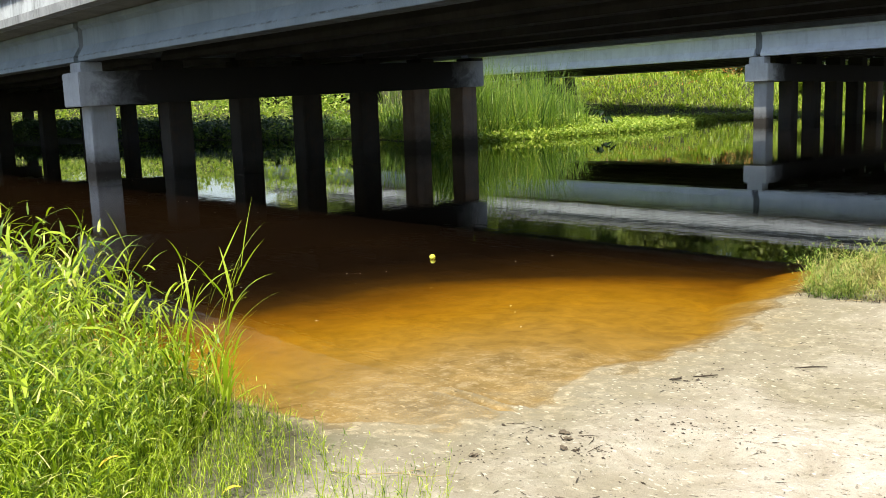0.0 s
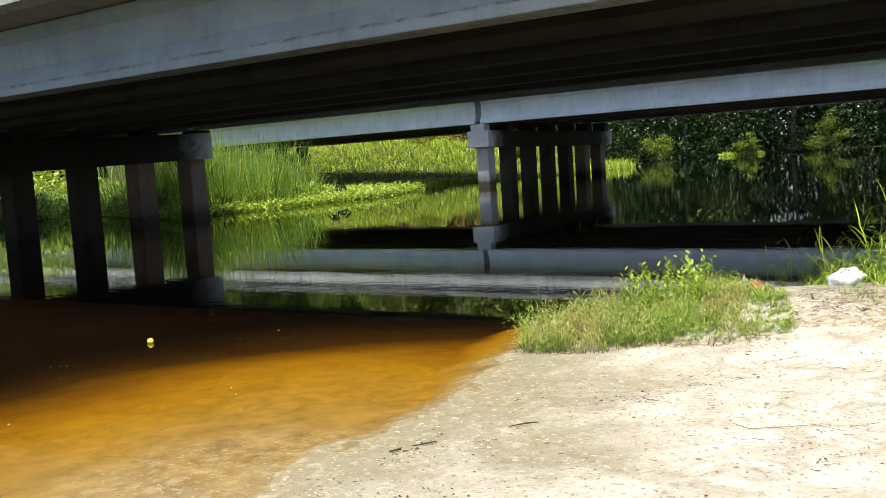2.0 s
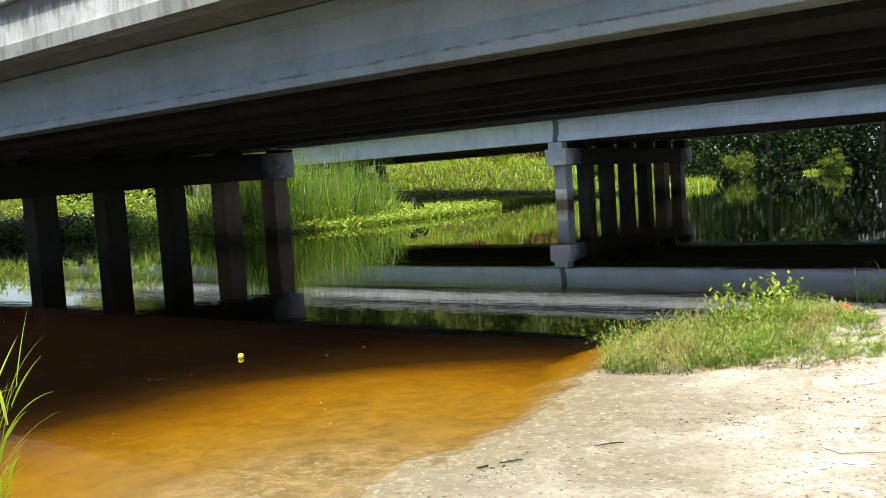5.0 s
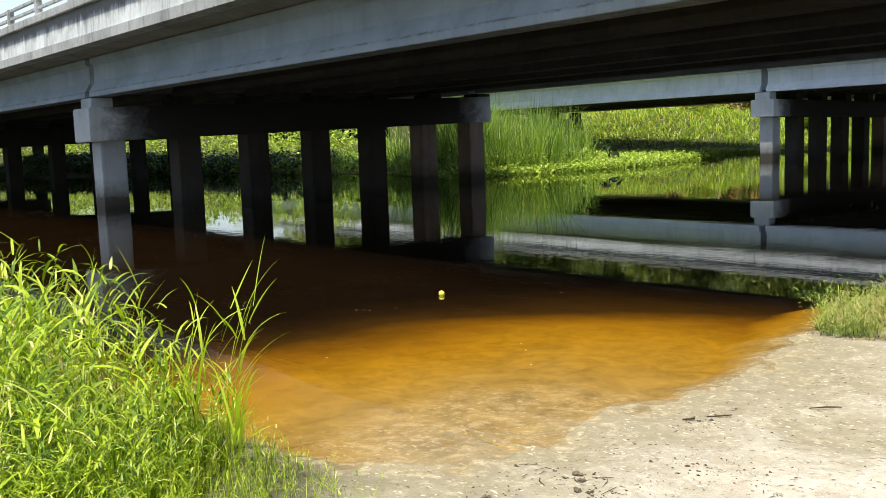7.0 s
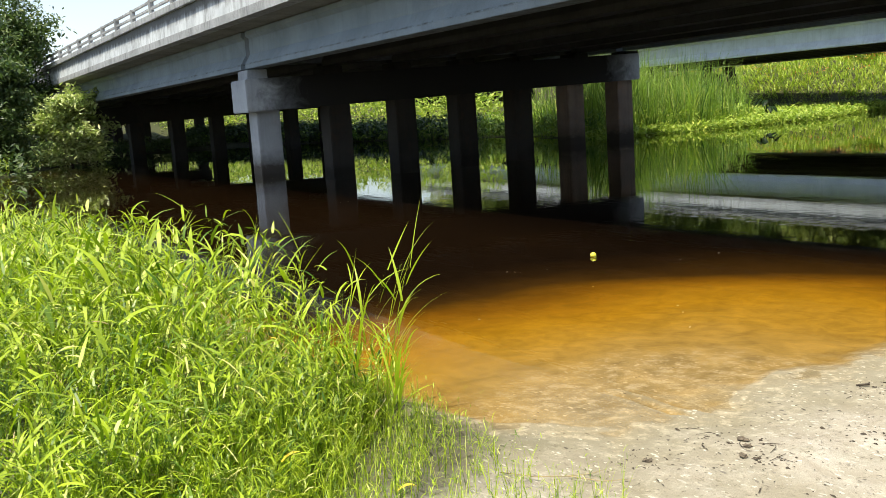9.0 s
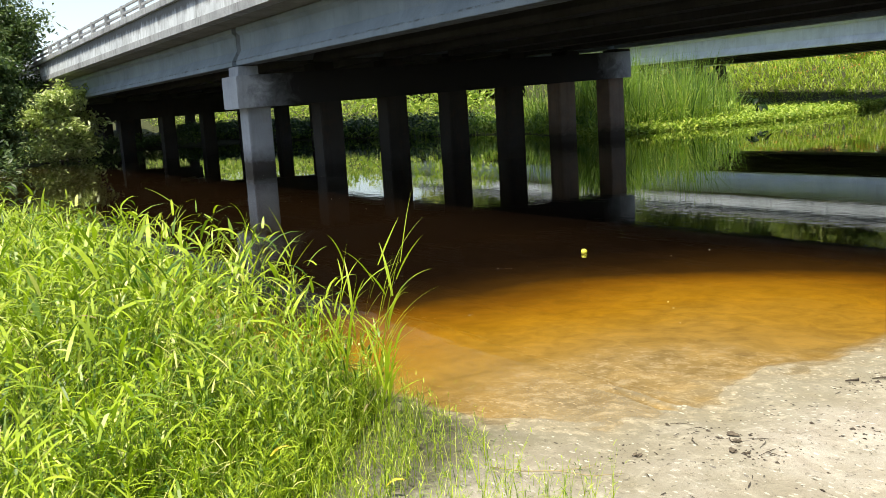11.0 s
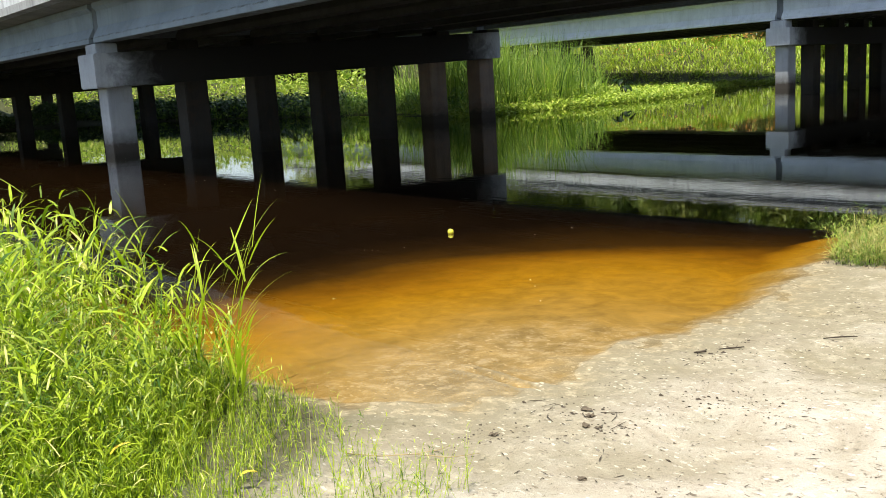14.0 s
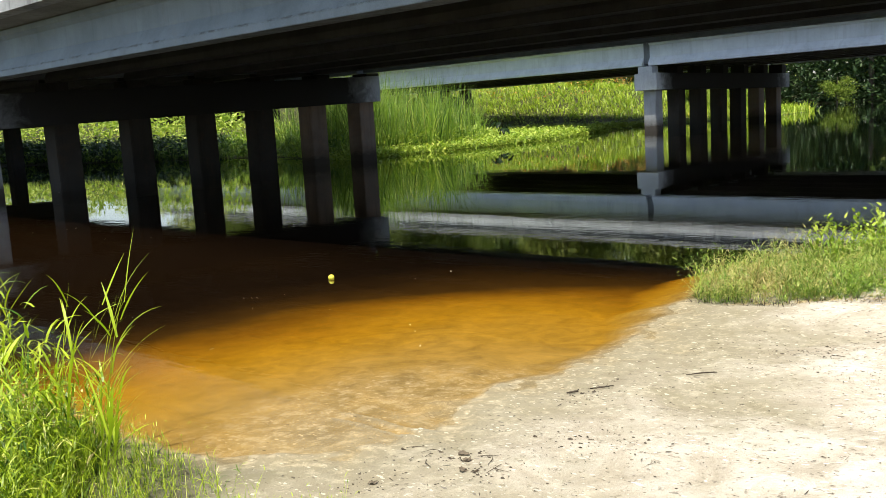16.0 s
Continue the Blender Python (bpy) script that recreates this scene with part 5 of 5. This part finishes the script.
for i, (x, y, r) in enumerate(((-3.04, 3.27, 0.026), (-2.96, 3.22, 0.022), (-2.90, 3.12, 0.02), (-2.84, 3.14, 0.016), (-3.16, 2.78, 0.022), (-2.5, 2.66, 0.02))):
    bm = bmesh.new()
    bmesh.ops.create_icosphere(bm, subdivisions=3, radius=0.7 * r)
    for v in lump(bm, 20 + i, 0.9).verts:
        v.co += 0.6 * r * Vector((noise.noise(v.co * 90), noise.noise(v.co * 90 + Vector((5, 0, 0))), noise.noise(v.co * 90 + Vector((0, 5, 0)))))
        v.co.z *= 0.5
        v.co.x *= 1.4
    ob = part("mud_clod", bm, MUD, None)
    ob.location = seat(x, y, r * 0.2)
    ob.rotation_euler = (0, 0, 1.3 * i)
    tagged(ob, "dark wet clod of mud on the sand", "mud clod", "mud clods on the beach")
# crumbs kicked up round the clods and along an old footprint line
p = np.concatenate([rng.normal(0, 1, (70, 2)) * (0.16, 0.10) + (-2.95, 3.2), rng.normal(0, 1, (40, 2)) * (0.10, 0.12) + (-3.18, 2.76), rng.normal(0, 1, (60, 2)) * (0.12, 0.12) + (-2.6, 3.72),
                    rng.normal(0, 1, (60, 2)) * (0.1, 0.2) + (-3.1, 4.5), rng.normal(0, 1, (70, 2)) * (0.2, 0.1) + (-2.4, 5.9), rng.normal(0, 1, (70, 2)) * (0.2, 0.12) + (-1.9, 6.5), in_polygon(BEACH_NEAR, 160)])
sets = []
for x, y in p:
    r = rng.uniform(0.002, 0.006) if rng.random() < 0.9 else rng.uniform(0.006, 0.011)
    q = rng.normal(0, 1, (6, 3))
    q = q / np.linalg.norm(q, axis=1)[:, None] * r * rng.uniform(0.7, 1.3, (6, 1)) * (1.5, 1.0, 0.6)
    c = np.array([x, y, float(height(x, y)) + 0.3 * r])
    ax = np.array([[1, 0, 0], [-1, 0, 0], [0, 1, 0], [0, -1, 0], [0, 0, 1], [0, 0, -1]]) * r * rng.uniform(0.6, 1.4, (6, 1)) * (1.5, 1.0, 0.6)
    sets.append((ax + 0.3 * q + c, [(0, 2, 4), (2, 1, 4), (1, 3, 4), (3, 0, 4), (2, 0, 5), (1, 2, 5), (3, 1, 5), (0, 3, 5)]))
v, f = joined(*sets)
tagged(raw("mud_crumbs", v, f, DARK_WOOD), "dark crumbs of mud and bark scattered over sand", "debris", kind="stuff")

# chips of bark and straw strewn over the beach
BEACH = [(-3.1, 2.2), (-3.3, 3.4), (-3.2, 4.6), (-3.1, 6.2), (-2.9, 7.2), (-1.7, 8.2), (-1.6, 9.6), (0.5, 9.4), (2, 6), (0.5, 2.6), (-1.6, 1.2)]
p = np.concatenate([in_polygon(BEACH, 2200), in_polygon([(-2.6, 5.6), (-1.8, 7.6), (0.6, 7.8), (1.6, 5.2), (-0.6, 4.6)], 1700)])
n = len(p)
base = np.column_stack([p, height(p[:, 0], p[:, 1]) + 0.004])
v, f = blades(base, u(0.010, 0.045, n) * (0.5 + u(0, 1, n) ** 4), u(0.003, 0.010, n), u(0, 6.28, n), np.full(n, 1.52), u(-0.1, 0.1, n), 2, 0.3)
tagged(raw("bark_chips", v, f, DARK_WOOD), "dark chips of bark and straw strewn over sand", "debris", kind="stuff")
p = np.concatenate([in_polygon([(-1.75, 7.7), (-1.5, 8.8), (-0.5, 8.4), (0.8, 8.3), (0.8, 7.7), (-1.0, 7.7)], 1300), in_polygon([(-3.7, 6.95), (-2.7, 7.2), (-1.8, 7.5), (-1.9, 7.6), (-2.9, 7.35)], 300)])
n = len(p)
base = np.column_stack([p, height(p[:, 0], p[:, 1]) + 0.006])
v, f = blades(base, u(0.03, 0.12, n), u(0.004, 0.012, n), u(0, 6.28, n), np.full(n, 1.45), u(-0.1, 0.15, n), 2, 0.3)
tagged(raw("straw_litter", v, f, DRY), "dry brown straw littering the sand by the grass", "litter", kind="stuff")
p = in_polygon([(-2.2, 8.0), (-1.9, 9.1), (-0.9, 8.6), (0.8, 8.4), (0.8, 7.9), (-1.0, 8.0)], 900)
n = len(p)
v, f = blades(np.column_stack([p, height(p[:, 0], p[:, 1]) + 0.006]), u(0.02, 0.09, n), u(0.004, 0.014, n), u(0, 6.28, n), np.full(n, 1.45), u(-0.1, 0.15, n), 2, 0.3)
tagged(raw("leaf_litter", v, f, DARK_WOOD), "dark dead leaves littering the path by the grass", "litter", kind="stuff")
# thin twigs stuck in the mud by the clods
for k in range(10):
    x, y, a, ln = -2.93 + rng.normal(0, 0.17), 3.18 + rng.normal(0, 0.09), rng.uniform(0, 6.28), rng.uniform(0.05, 0.13)
    tagged(stick("twig", "", [(x, y, 0.002), (x + 0.5 * ln * math.cos(a), y + 0.5 * ln * math.sin(a), 0.010), (x + ln * math.cos(a + 0.3), y + ln * math.sin(a + 0.3), 0.003)], [0.0012, 0.0022, 0.001]), "thin dark twig lying in churned mud", "twig", "twigs in the mud")
# yellowed leaves hanging in the bank grass
for x, y, z, h in ((-5.0, 1.65, 0.46, 0.4), (-3.5, 1.15, 0.34, 1.2), (-3.40, 1.6, 0.12, 0.9)):
    v, f = blades(np.zeros((1, 3)), np.array([0.10]), np.array([0.026]), np.array([h]), np.array([0.6]), np.array([1.3]), 5)
    ob = raw("yellow_leaf", v, f, plain("yellowed leaf", (0.75, 0.55, 0.04), 0.6, 0.15), None)
    ob.location = (x, y, z)
    tagged(ob, "yellowed withered leaf hanging in the bank grass", "leaf")
# floating bits on the river
p = np.concatenate([in_polygon([(-34, 8), (-16, 6), (-12, 8), (-28, 16)], 55), in_polygon([(-28, 44), (-16, 40), (-14, 47), (-24, 50)], 40), in_polygon([(-9, 4), (-5, 3.4), (-4.6, 5), (-7, 8)], 14)])
n = len(p)
v, f = blades(np.column_stack([p, np.full(n, 0.004)]), u(0.012, 0.035, n), u(0.008, 0.02, n), u(0, 6.28, n), np.full(n, 1.56), np.zeros(n), 2, 0.3)
tagged(raw("floating_bits", v, f, plain("floating petal", (0.6, 0.55, 0.4), 0.6)), "small pale leaves and bits floating on the water", "debris", kind="stuff")
